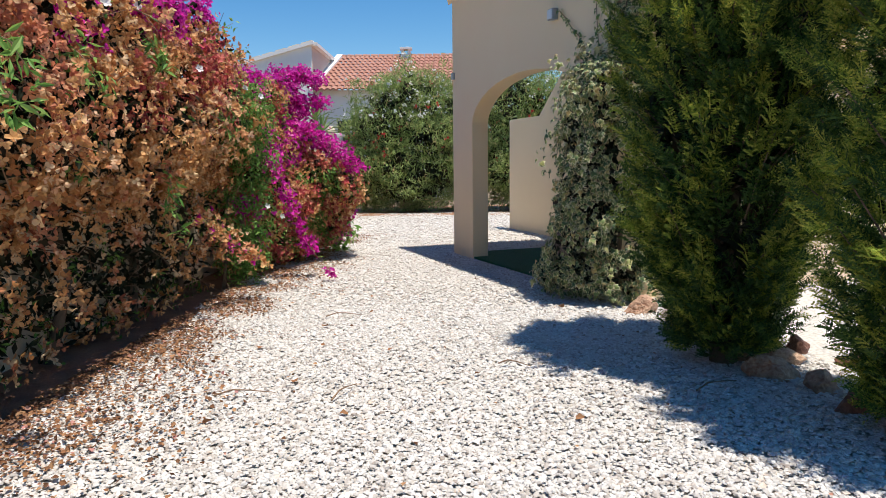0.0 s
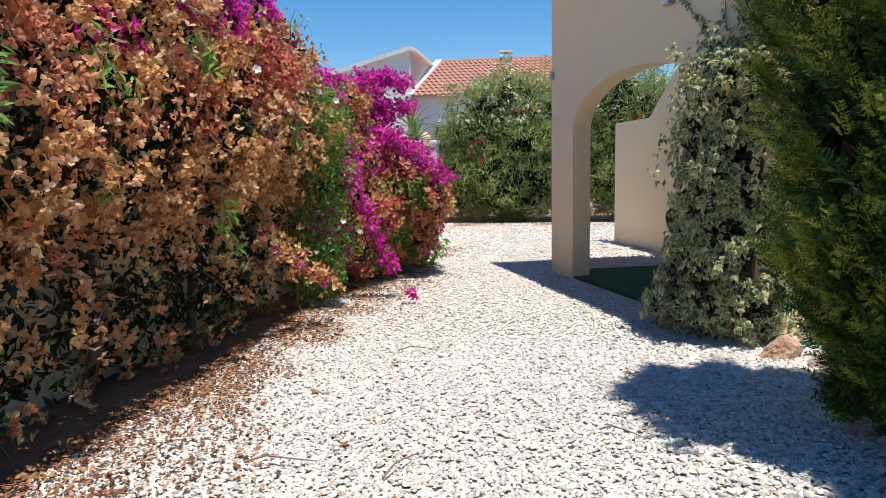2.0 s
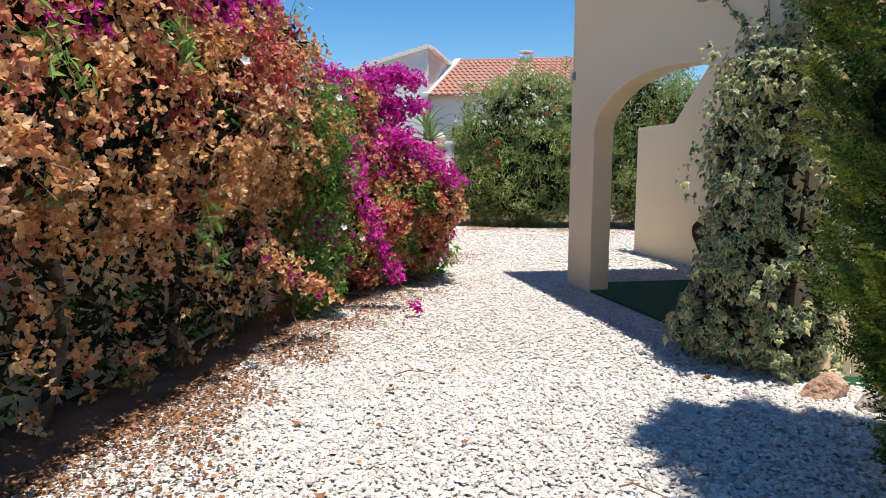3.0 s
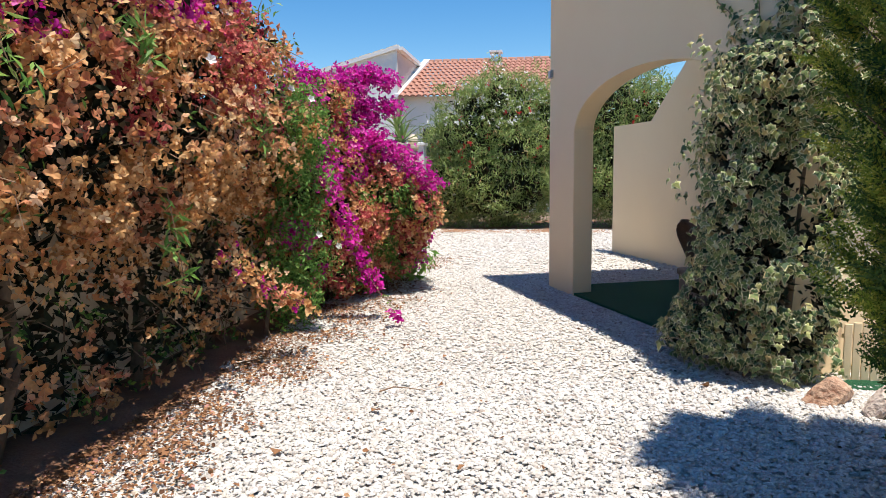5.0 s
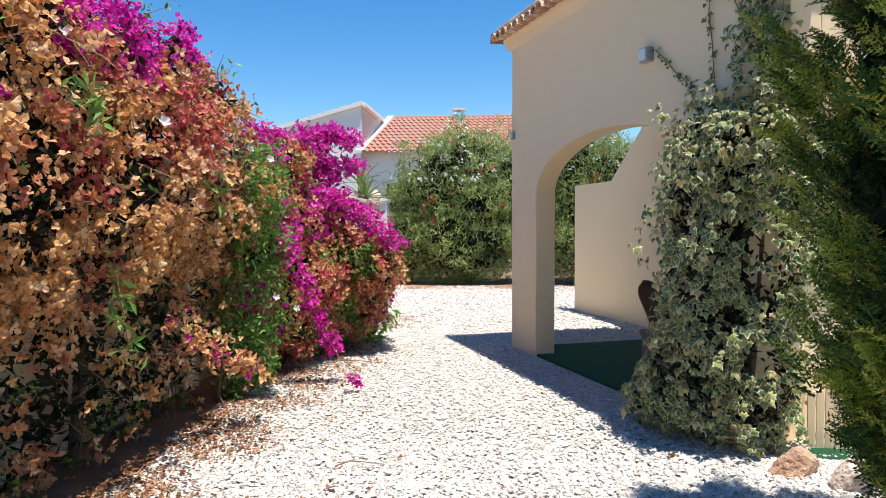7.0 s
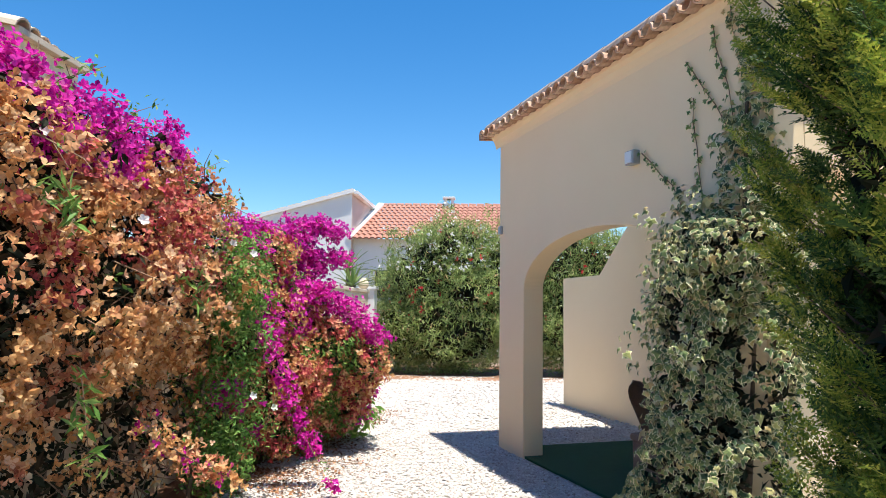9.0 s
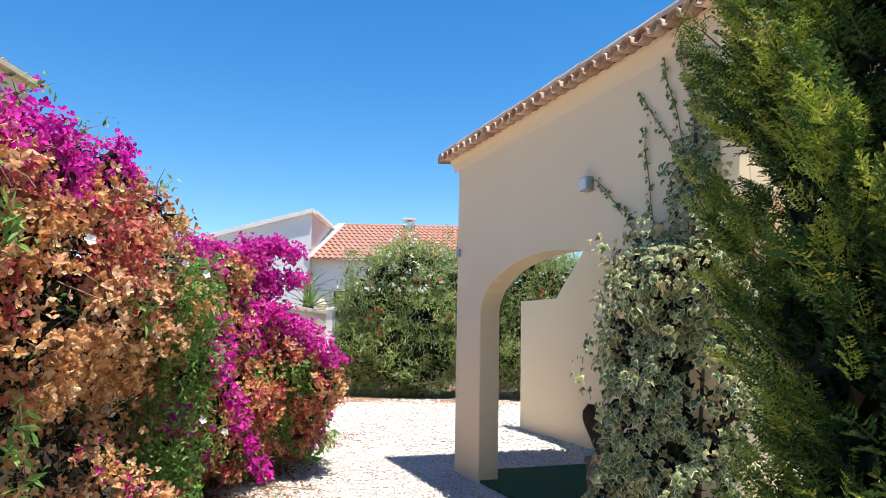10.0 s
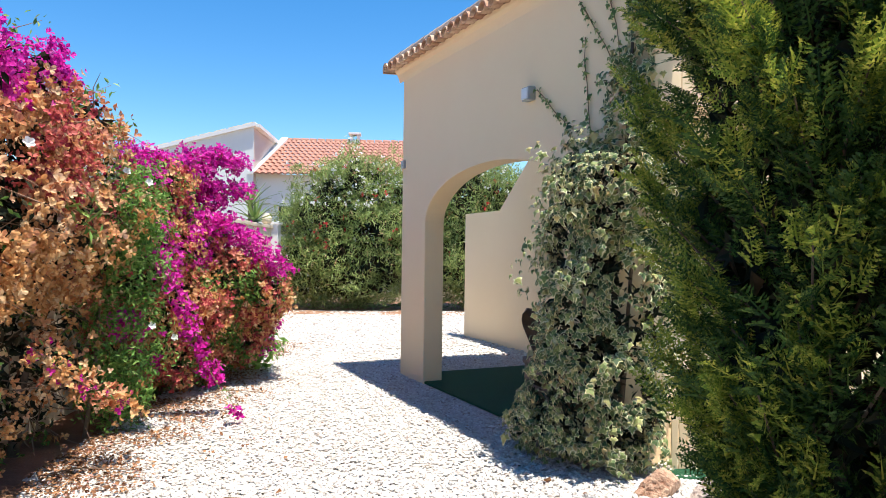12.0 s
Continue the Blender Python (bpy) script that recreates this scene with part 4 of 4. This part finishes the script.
for zz, xx in ((1.98, 3.02), (1.86, 2.92), (1.74, 2.94), (1.45, 3.04)):
    pts = [(xx + 0.25, -0.24, zz), (xx, -0.27, zz + 0.03), (xx - 0.2, -0.29, zz + 0.06)]
    part("runner", tube(bmesh.new(), pts, 0.004, 0.002, 5), M_TWIG, ivy)
    P = np.array([Vector(pts[0]).lerp(Vector(pts[2]), t) for t in np.linspace(0.35, 1, 14)]) + rng.normal(size=(14, 3)) * 0.010
    scatter("runner_foliage", P, frames_from(np.array([0, -0.6, 0.8]) + rng.normal(size=(14, 3)) * 0.5, rng), np.full(14, 0.034), IVY_V, IVY_F, [M_IVYRIM, M_IVYRIM], ivy, mats=IVY_M)
trunks(ivy, [(3.3, -0.08, 0), (3.5, -0.06, 0)], [(3.4, -0.04, 2.4), (3.6, -0.03, 3.2)], 0.025, rng, "stem")

# ---------------------------------------------------------------- wicker chair in the porch
chair = base("wicker_chair", ARCH @ Matrix.Translation((1.15, 0.95, 0.022)), "dark brown woven wicker chair on the turf mat", "chair")


def chair_back():
    """A tall shell, rounded at the top, leaning away from the seat."""
    bm = bmesh.new()
    grid = []
    for i in range(11):
        f = i / 10
        half = 0.20 * (1.0 if f < 0.6 else math.sqrt(max(0.02, 1 - ((f - 0.6) / 0.4) ** 2)))
        row = []
        for j in range(9):
            g = (j - 4) / 4
            row.append(bm.verts.new((-0.02 - 0.42 * f ** 1.2 + 0.08 * g * g, half * g, 0.40 + 0.50 * f)))
        grid.append(row)
    for r0, r1 in zip(grid, grid[1:]):
        for j in range(8):
            bm.faces.new((r0[j], r0[j + 1], r1[j + 1], r1[j]))
    bmesh.ops.solidify(bm, geom=list(bm.faces), thickness=0.035)
    return bm


part("backrest", chair_back(), M_WICKER, chair, smooth=True)
box_part("seat", (-0.06, 0.42, -0.29, 0.29, 0.36, 0.43), M_WICKER, chair, bevel=0.02)
box_part("apron", (-0.04, 0.40, -0.27, 0.27, 0.10, 0.36), M_WICKER, chair, bevel=0.02)
for sx in (-0.02, 0.36):
    for sy in (-0.25, 0.25):
        part("leg", tube(bmesh.new(), [(sx, sy, 0.0), (sx, sy, 0.38)], 0.022, 0.026, 8), M_WICKER, chair)

# ---------------------------------------------------------------- low slatted edging beside the ivy
edging = base("slat_edging", Matrix.Translation((2.10, 6.74, 0)) @ Matrix.Rotation(radians(-10), 4, "Z"), "low cream slatted edging panel beside the ivy", "edging")
for k in range(9):
    box_part("slat", (0.055 * k, 0.055 * k + 0.049, 0.0, 0.016, 0.0, 0.40 + 0.012 * (k % 3)), M_STUCCO, edging, bevel=0.004)
for zz in (0.08, 0.30):
    box_part("rail", (-0.01, 0.50, 0.018, 0.036, zz, zz + 0.03), M_STUCCO, edging, bevel=0.003)

# ---------------------------------------------------------------- rocks along the cypresses
def rock(x, y, sx, sy, sz, seed, material, label, turn=0.0):
    bm = bmesh.new()
    bmesh.ops.create_icosphere(bm, subdivisions=4, radius=0.5)
    rnd = random.Random(seed)
    off = Vector((rnd.uniform(-9, 9), rnd.uniform(-9, 9), rnd.uniform(-9, 9)))
    cuts = [(Vector((rnd.uniform(-1, 1), rnd.uniform(-1, 1), rnd.uniform(-0.3, 1))).normalized(), rnd.uniform(0.22, 0.38)) for _ in range(11)]
    for v in bm.verts:
        for d, h in cuts:
            over = v.co.dot(d) - h
            if over > 0:
                v.co -= d * over * 0.92
        v.co += v.co.normalized() * (0.06 * noise.noise(v.co * 3 + off) + 0.03 * noise.noise(v.co * 8 + off))
        v.co.z = max(v.co.z, -0.33)
        v.co = Vector((v.co.x * sx, v.co.y * sy, (v.co.z + 0.31) * sz * 1.25))
    o = part("rock", bm, material)
    o.data.shade_flat()
    o.matrix_basis = Matrix.Translation((x, y, -0.012)) @ Matrix.Rotation(turn, 4, "Z")
    return tagged(o, label, "rock", "rocks edging the path")


rock(1.80, 6.24, 0.32, 0.24, 0.20, 1, M_RUST, "rusty brown and white rock on the gravel", 0.2)
rock(2.06, 6.02, 0.28, 0.26, 0.22, 2, M_PALEROCK, "pale pinkish grey rounded rock", 0.5)
rock(2.24, 5.66, 0.40, 0.36, 0.20, 3, M_PALEROCK, "pale brown rock half under the cypress", 0.9)
rock(2.22, 4.72, 0.62, 0.42, 0.13, 4, M_RUST, "flat rusty brown slab of rock", 0.1)
rock(2.52, 4.86, 0.22, 0.18, 0.16, 5, M_REDROCK, "small dark brown rock", 0.6)
rock(2.10, 4.34, 0.36, 0.26, 0.17, 6, M_RUST, "streaked white and rust flat rock", -0.3)
rock(2.24, 4.06, 0.30, 0.22, 0.14, 7, M_RUST, "pale rust-streaked rock on gravel", 0.4)
rock(2.32, 3.74, 0.42, 0.26, 0.18, 8, M_REDROCK, "dark red-brown rock at the path edge", 0.2)
rock(2.48, 3.55, 0.36, 0.30, 0.20, 9, M_RUST, "brown rock with ochre patches", 0.8)
rock(2.75, 4.6, 0.26, 0.20, 0.10, 10, M_REDROCK, "small dark flat rock on the gravel", 0.3)

# ---------------------------------------------------------------- oleanders
def oleander(name, x, y, blobs, seed, count, label, white, red):
    t = base(name, Matrix.Translation((x, y, 0)), label, "shrub", "oleander shrubs")
    rng = np.random.default_rng(seed)
    p, n = blob_points(blobs, count, rng, inner=0.78, shell=(0.74, 1.06), lump=0.22)
    a, b = clustered(p, n, 5, 0.07, rng)
    ax = b * 0.5 + rng.normal(size=b.shape) * 0.7 + np.array([0, 0, 0.5])
    ref = b + np.array([0, 0, 0.9]) + rng.normal(size=b.shape) * 0.6
    fr = frames_from(ax, rng, ref)
    R3 = np.stack([fr[:, :, 1], fr[:, :, 0], fr[:, :, 2]], 2)
    R3[:, :, 0] *= -1
    scatter("foliage", a, R3, 0.13 + 0.07 * rng.random(len(a)), LANCE, LANCE_F, M_OLEANDER, t)
    # inner filling, coloured near-black as shade within the shrub
    q, qn = blob_points(blobs, count, rng, inner=0.3, shell=(0.3, 0.80))
    leaf_cloud("inner_foliage", q, qn, 0.24, BLADE, BLADE_F, M_SHADELEAF, t, rng, 0.2, 1.2, "inner leaves coloured near-black for deep shade")
    for nm, cnt, mt, lo in (("white_bloom", white, M_PETAL, 2.6), ("red_bloom", red, M_REDPETAL, 1.2)):
        k = np.where((p[:, 2] > lo) & (n[:, 1] < 0.2))[0]
        k = rng.choice(k, min(cnt, len(k)), replace=False)
        a, b = clustered(p[k] + n[k] * 0.05, n[k], 5, 0.03, rng)
        leaf_cloud(nm, a, b, 0.06, BRACT, BRACT_F, mt, t, rng)
    for k in range(9):
        az = k * 0.7
        part("stem", tube(bmesh.new(), [(0.25 * math.cos(az), 0.2 * math.sin(az), 0), (0.5 * math.cos(az), 0.4 * math.sin(az), 1.2), (0.9 * math.cos(az), 0.6 * math.sin(az), 2.4)], 0.03, 0.012, 6), M_BARK, t)
    return t


oleander("oleander", -0.85, 20.3, [(0, 0, 1.7, 1.85, 1.1, 1.75), (-0.6, -0.1, 2.3, 1.2, 0.9, 1.35), (0.2, 0, 2.8, 1.15, 0.9, 1.28), (1.1, 0, 2.3, 1.0, 0.9, 1.45), (-1.1, -0.2, 1.1, 1.0, 0.8, 1.0), (0.0, -0.5, 1.0, 1.6, 0.7, 0.9)],
         71, 6500, "tall green oleander with sparse white and red flowers", 190, 40)
oleander("oleander", 2.45, 20.4, [(0, 0, 1.7, 1.6, 1.1, 1.7), (-0.4, 0, 2.8, 1.2, 0.9, 1.35), (0.6, 0, 2.5, 1.1, 0.9, 1.3), (0, -0.5, 1.0, 1.5, 0.7, 0.9)], 72, 5000, "tall green oleander with red and white flowers behind the porch", 30, 40)
oleander("oleander", 5.2, 21.2, [(0, 0, 1.6, 1.6, 1.1, 1.6), (-0.4, 0, 2.3, 1.2, 0.9, 1.1), (0.6, 0, 2.1, 1.1, 0.9, 1.1)], 73, 2500, "green oleander shrub behind the house", 15, 10)

# ---------------------------------------------------------------- white house in the distance
white = base("white_house", Matrix.Translation((-0.12, 0, -0.02)), "white neighbouring house with a gable and red tiled roof", "house")
part("gable_wall", slab([(-12.5, -0.05), (-4.74, -0.05), (-4.74, 5.84), (-12.5, 3.72)], 27.0, 27.3), M_WHITE, white)
bm = bmesh.new()
lo = [(-4.74, 27.0), (-4.36, 31.0), (-4.66, 31.0), (-5.04, 27.3)]
hi = [5.80, 5.58, 5.58, 5.80]
v0 = [bm.verts.new((x, y, -0.05)) for x, y in lo]
v1 = [bm.verts.new((x, y, h)) for (x, y), h in zip(lo, hi)]
for k in range(4):
    bm.faces.new((v0[k], v0[(k + 1) % 4], v1[(k + 1) % 4], v1[k]))
bm.faces.new(v1)
part("side_wall", bm, M_SHADEDPINK, white, "side wall coloured pinkish as the shaded face")


def sloped_bar(p0, p1, w, h):
    """A straight bar of breadth w and height h."""
    bm = bmesh.new()
    p0, p1 = Vector(p0), Vector(p1)
    d = (p1 - p0).normalized()
    s = d.cross(Vector((0, 0, 1))).normalized() * w / 2
    u = Vector((0, 0, h))
    a = [bm.verts.new(q) for q in (p0 - s, p0 + s, p0 + s + u, p0 - s + u)]
    b = [bm.verts.new(q) for q in (p1 - s, p1 + s, p1 + s + u, p1 - s + u)]
    for k in range(4):
        bm.faces.new((a[k], a[(k + 1) % 4], b[(k + 1) % 4], b[k]))
    bm.faces.new(a[::-1]); bm.faces.new(b)
    return bm


part("gable_coping", sloped_bar((-12.6, 27.1, 3.70), (-4.66, 27.1, 5.86), 0.45, 0.13), M_WHITE, white)
part("side_coping", sloped_bar((-4.70, 27.0, 5.82), (-4.40, 31.0, 5.60), 0.34, 0.12), M_WHITE, white)
for k in range(16):
    f = (k + 0.5) / 16
    part("ridge_tile", sloped_bar((-12.6 + 7.9 * f - 0.2, 27.15, 3.83 + 2.16 * f - 0.05), (-12.6 + 7.9 * f + 0.2, 27.15, 3.83 + 2.16 * f + 0.06), 0.22, 0.05), M_BLOCK, white)
box_part("front_wall", (-4.74, 0.75, 27.3, 27.5, -0.05, 4.2), M_WHITE, white)
part("verge_coping", sloped_bar((-4.80, 26.95, 4.15), (-4.20, 30.6, 5.92), 0.26, 0.12), M_WHITE, white)
ROOF2 = base("tiled_roof", Matrix.Translation((-4.72, 26.9, 4.16)) @ Matrix.Rotation(math.atan2(1.76, 3.65), 4, "X"), "red clay barrel-tile roof")
ROOF2.parent = white


def wavy_roof():
    cols, rows, pitch, rl = 25, 11, 0.22, 0.36
    bm = bmesh.new()
    for r in range(rows):
        last = None
        for i in range(cols * 4 + 1):
            x = i * pitch / 4
            h = (0.0, 0.045, 0.062, 0.045)[i % 4]
            skew = 0.17 * r * rl
            a = bm.verts.new((x + skew * (1 - i / (cols * 4)), r * rl, h + 0.03))
            b = bm.verts.new((x + skew * (1 - i / (cols * 4)), (r + 1) * rl, h))
            c = bm.verts.new((x + skew * (1 - i / (cols * 4)), r * rl, h - 0.02))
            if last:
                bm.faces.new((last[0], a, b, last[1])); bm.faces.new((last[2], c, a, last[0]))
            last = (a, b, c)
    return bm


part("tile_field", wavy_roof(), M_REDTILE, ROOF2, smooth=False)["kind"] = "stuff"
for k in range(15):
    o = part("ridge_cap", tube(bmesh.new(), [(0, 0, 0), (0.30, 0, 0)], 0.11, 0.10, 8), M_REDTILE, white)
    o.matrix_basis = Matrix.Translation((-4.2 + 0.33 * k, 30.6, 5.92))
chim = base("chimney", None, "white chimney with a vented cap")
chim.parent = white
for x in (-1.56, -1.28):
    box_part("stack_side", (x, x + 0.10, 30.2, 30.6, 5.2, 6.16), M_WHITE, chim)
box_part("stack", (-1.46, -1.28, 30.25, 30.55, 5.2, 5.96), M_WHITE, chim)
box_part("cap", (-1.62, -1.12, 30.14, 30.66, 6.16, 6.24), M_WHITE, chim)
for x0 in (-3.4,):
    w = base("window", Matrix.Translation((x0, 27.3, 2.55)), "dark window with a white frame")
    w.parent = white
    box_part("pane", (-0.5, 0.5, -0.01, 0.02, -0.5, 0.5), M_DARKGLASS, w)
    for a in (-0.54, 0.0, 0.48):
        box_part("frame", (a, a + 0.06, -0.04, 0.0, -0.55, 0.55), M_WHITE, w)

# roof of the house beyond the hedge
near = base("neighbour_house", None, "cream house behind the hedge with pale barrel tiles", "house")
box_part("wall", (-9.5, -4.70, 8.6, 9.6, -0.05, 4.34), M_STUCCO, near)
for k in range(4):
    o = new("eave_tile", half_tile(True, 0.5, 0.12, 0.11, 0.02))
    o.data.materials.clear(); o.data.materials.append(M_BLOCK)
    o.parent = near
    o.matrix_basis = Matrix.Translation((-4.62 - 0.24 * k * 0.2, 8.5 + 0.24 * k, 4.38)) @ Matrix.Rotation(radians(90), 4, "Z") @ Matrix.Rotation(radians(14), 4, "X")
box_part("eave_board", (-9.5, -4.62, 8.45, 9.7, 4.34, 4.41), M_BLOCK, near)
part("roof_slope", slab([(-9.6, 4.41), (-4.62, 4.41), (-9.6, 5.5)], 8.45, 9.7), M_TILE, near)

# far tree behind the red roof
far = base("far_tree", Matrix.Translation((0.35, 33.5, 0)), "distant dark green palm showing above the roof", "tree")
part("trunk", tube(bmesh.new(), [(0, 0, 0), (0.05, 0, 3), (0, 0, 6.1)], 0.16, 0.11, 8), M_BARK, far)
for k in range(22):
    az, el = k * 2.4, 0.1 + 0.9 * (k / 22)
    d = Vector((math.cos(az) * math.cos(el), math.sin(az) * math.cos(el), math.sin(el)))
    pts = [Vector((0, 0, 6.1)) + d * 0.9 * f + Vector((0, 0, -0.45 * f * f)) for f in (0, 0.35, 0.7, 1.0)]
    bm = tube(bmesh.new(), pts, 0.012, 0.004, 4)
    for j in range(12):
        f = 0.15 + 0.85 * j / 12
        c = Vector((0, 0, 6.1)) + d * 0.9 * f + Vector((0, 0, -0.45 * f * f))
        s = d.cross(Vector((0, 0, 1))).normalized()
        for sg in (-1, 1):
            e = c + s * sg * 0.20 * (1 - 0.6 * f) + d * 0.12 - Vector((0, 0, 0.06))
            bm.faces.new([bm.verts.new(q) for q in (c, c + d * 0.035, e)])
    part("frond", bm, M_LEAF, far)

# ---------------------------------------------------------------- litter, leaves and twigs on the gravel
rng = np.random.default_rng(81)


def flat_frames(n, tilt=0.35):
    return frames_from(np.array([0, 0, 1.0]) + rng.normal(size=(n, 3)) * tilt, rng)


N = 24000
xx = -2.34 + np.abs(rng.normal(size=N)) * 0.47
yy = rng.uniform(1.5, 13.5, N)
clump = np.array([noise.noise(Vector((a * 1.2, b * 1.6, 3.0))) for a, b in zip(xx, yy)])
ok = clump + 0.45 * rng.random(N) - 0.25 * np.clip((xx + 1.85) / 0.5, 0, 1) > 0.04
P = np.stack([xx[ok], yy[ok], 0.026 + 0.008 * rng.random(ok.sum())], 1)
lit = scatter("leaf_litter", P, flat_frames(len(P)), 0.014 + 0.024 * rng.random(len(P)) ** 2, BRACT, BRACT_F, M_DRYLEAF)
tagged(lit, "dry brown fallen bracts strewn under the hedge", "leaf litter", kind="stuff")
N = 130
P = np.stack([rng.uniform(-2.0, 1.6, N), rng.uniform(2.4, 8.5, N), np.full(N, 0.03)], 1)
few = scatter("petal_litter", P, flat_frames(N), 0.016 + 0.018 * rng.random(N), BRACT, BRACT_F, M_DRYLEAF)
tagged(few, "small dry petals scattered over the white gravel", "leaf litter", kind="stuff")
LEAF_ME = tri_mesh("fallen_leaf", [(x * 1.1, y, z * 1.5) for x, y, z in BRACT], BRACT_F)
LEAF_ME.materials.append(M_DRYLEAF)
for x, y, s in ((-1.32, 5.09, 0.075), (-0.89, 4.28, 0.06), (-0.95, 5.76, 0.07), (1.13, 6.46, 0.07), (-0.62, 6.3, 0.05), (-1.9, 5.02, 0.07), (0.75, 3.6, 0.05), (-0.35, 5.0, 0.045), (-1.5, 4.3, 0.06), (-1.2, 3.6, 0.06), (-0.5, 3.7, 0.05), (0.25, 4.4, 0.04)):
    o = new("fallen_leaf", LEAF_ME)
    o.matrix_basis = Matrix.Translation((x, y, 0.032)) @ Euler((random.uniform(-0.5, 0.5), random.uniform(-0.5, 0.5), random.uniform(0, 6))).to_matrix().to_4x4() @ Matrix.Scale(s, 4)
    tagged(o, "curled dry brown leaf lying on white gravel", "leaf", "fallen leaves")
for x, y, ang, L in ((-2.2, 6.7, 0.1, 0.5), (-1.85, 9.3, 0.05, 0.6), (-1.8, 10.0, 0.0, 0.55), (-0.6, 3.9, 1.2, 0.3), (-1.3, 4.0, 0.1, 0.35), (0.4, 4.6, -0.4, 0.22), (-1.0, 6.1, 0.15, 0.3), (1.5, 4.0, 0.5, 0.35)):
    pts = [(x + math.cos(ang) * L * f, y + math.sin(ang) * L * f + 0.02 * math.sin(7 * f), 0.035 + 0.03 * f * (1 - f) * 4) for f in (0, 0.3, 0.6, 1.0)]
    tagged(part("fallen_twig", tube(bmesh.new(), pts, 0.006, 0.003, 5), M_TWIG), "thin dry twig lying on white gravel", "twig", "fallen twigs")

# ---------------------------------------------------------------- gravel
def pebbles(name, x0, x1, y0, y1, per_m2, size, faces, seed, label):
    rng = np.random.default_rng(seed)
    n = int((x1 - x0) * (y1 - y0) * per_m2)
    if faces == 12:
        low = [(0.5 * math.cos(k * math.tau / 6), 0.5 * math.sin(k * math.tau / 6), 0.0) for k in range(6)]
        up = [(0.3 * math.cos(k * math.tau / 4 + 0.4), 0.3 * math.sin(k * math.tau / 4 + 0.4), 0.45) for k in range(4)]
        T = np.array(low + up)
        F = np.array([(0, 1, 6), (1, 7, 6), (1, 2, 7), (2, 3, 8), (2, 8, 7), (3, 4, 8), (4, 9, 8), (4, 5, 9), (5, 0, 9), (0, 6, 9), (6, 7, 8), (6, 8, 9)])
    else:
        T = np.array([(0.5, 0, 0), (-0.5, 0, 0), (0, 0.5, 0), (0, -0.5, 0), (0, 0, 0.5), (0, 0, -0.5)])
        F = np.array([(0, 2, 4), (2, 1, 4), (1, 3, 4), (3, 0, 4), (2, 0, 5), (1, 2, 5), (3, 1, 5), (0, 3, 5)])
    P = np.stack([rng.uniform(x0, x1, n), rng.uniform(y0, y1, n), np.zeros(n)], 1)
    inv = np.array(ARCH.inverted())
    loc = P @ inv[:3, :3].T + inv[:3, 3]
    P = P[~((loc[:, 0] > -0.62) & (loc[:, 0] < 3.17) & (loc[:, 1] > 0.0) & (loc[:, 1] < 2.32))]
    n = len(P)
    P[:, 2] = 0.002 + 0.012 * rng.random(n)
    s = size * (0.6 + 0.8 * rng.random(n) ** 1.3)
    S = np.stack([s * rng.uniform(0.9, 1.4, n), s * rng.uniform(0.7, 1.0, n), s * rng.uniform(0.35, 0.65, n)], 1)
    R = frames_from(np.array([0, 0, 1.0]) + rng.normal(size=(n, 3)) * 0.17, rng)
    jit = 1 + 0.22 * rng.normal(size=(n, len(T), 1)).clip(-1.5, 1.5)
    V = np.einsum("nij,nkj->nki", R, T[None] * S[:, None, :] * jit) + P[:, None]
    FF = F[None] + (np.arange(n) * len(T))[:, None, None]
    o = obj_from(name, tri_mesh(name, V.reshape(-1, 3), FF.reshape(-1, 3), False), M_PEBBLE)
    return tagged(o, label, "gravel", kind="stuff")


pebbles("gravel_stones", -2.22, 2.6, 2.4, 6.6, 3300, 0.0275, 12, 91, "crushed white marble pebbles covering the path")
pebbles("gravel_stones", -2.22, 3.0, -2.5, 2.4, 1100, 0.034, 8, 94, "crushed white marble pebbles at the start of the path")
pebbles("gravel_stones", -2.35, 3.0, 6.6, 12.0, 1500, 0.034, 8, 92, "crushed white marble pebbles covering the yard")
pebbles("gravel_stones", -2.6, 3.8, 12.0, 19.3, 380, 0.05, 8, 93, "crushed white marble pebbles at the far end of the yard")
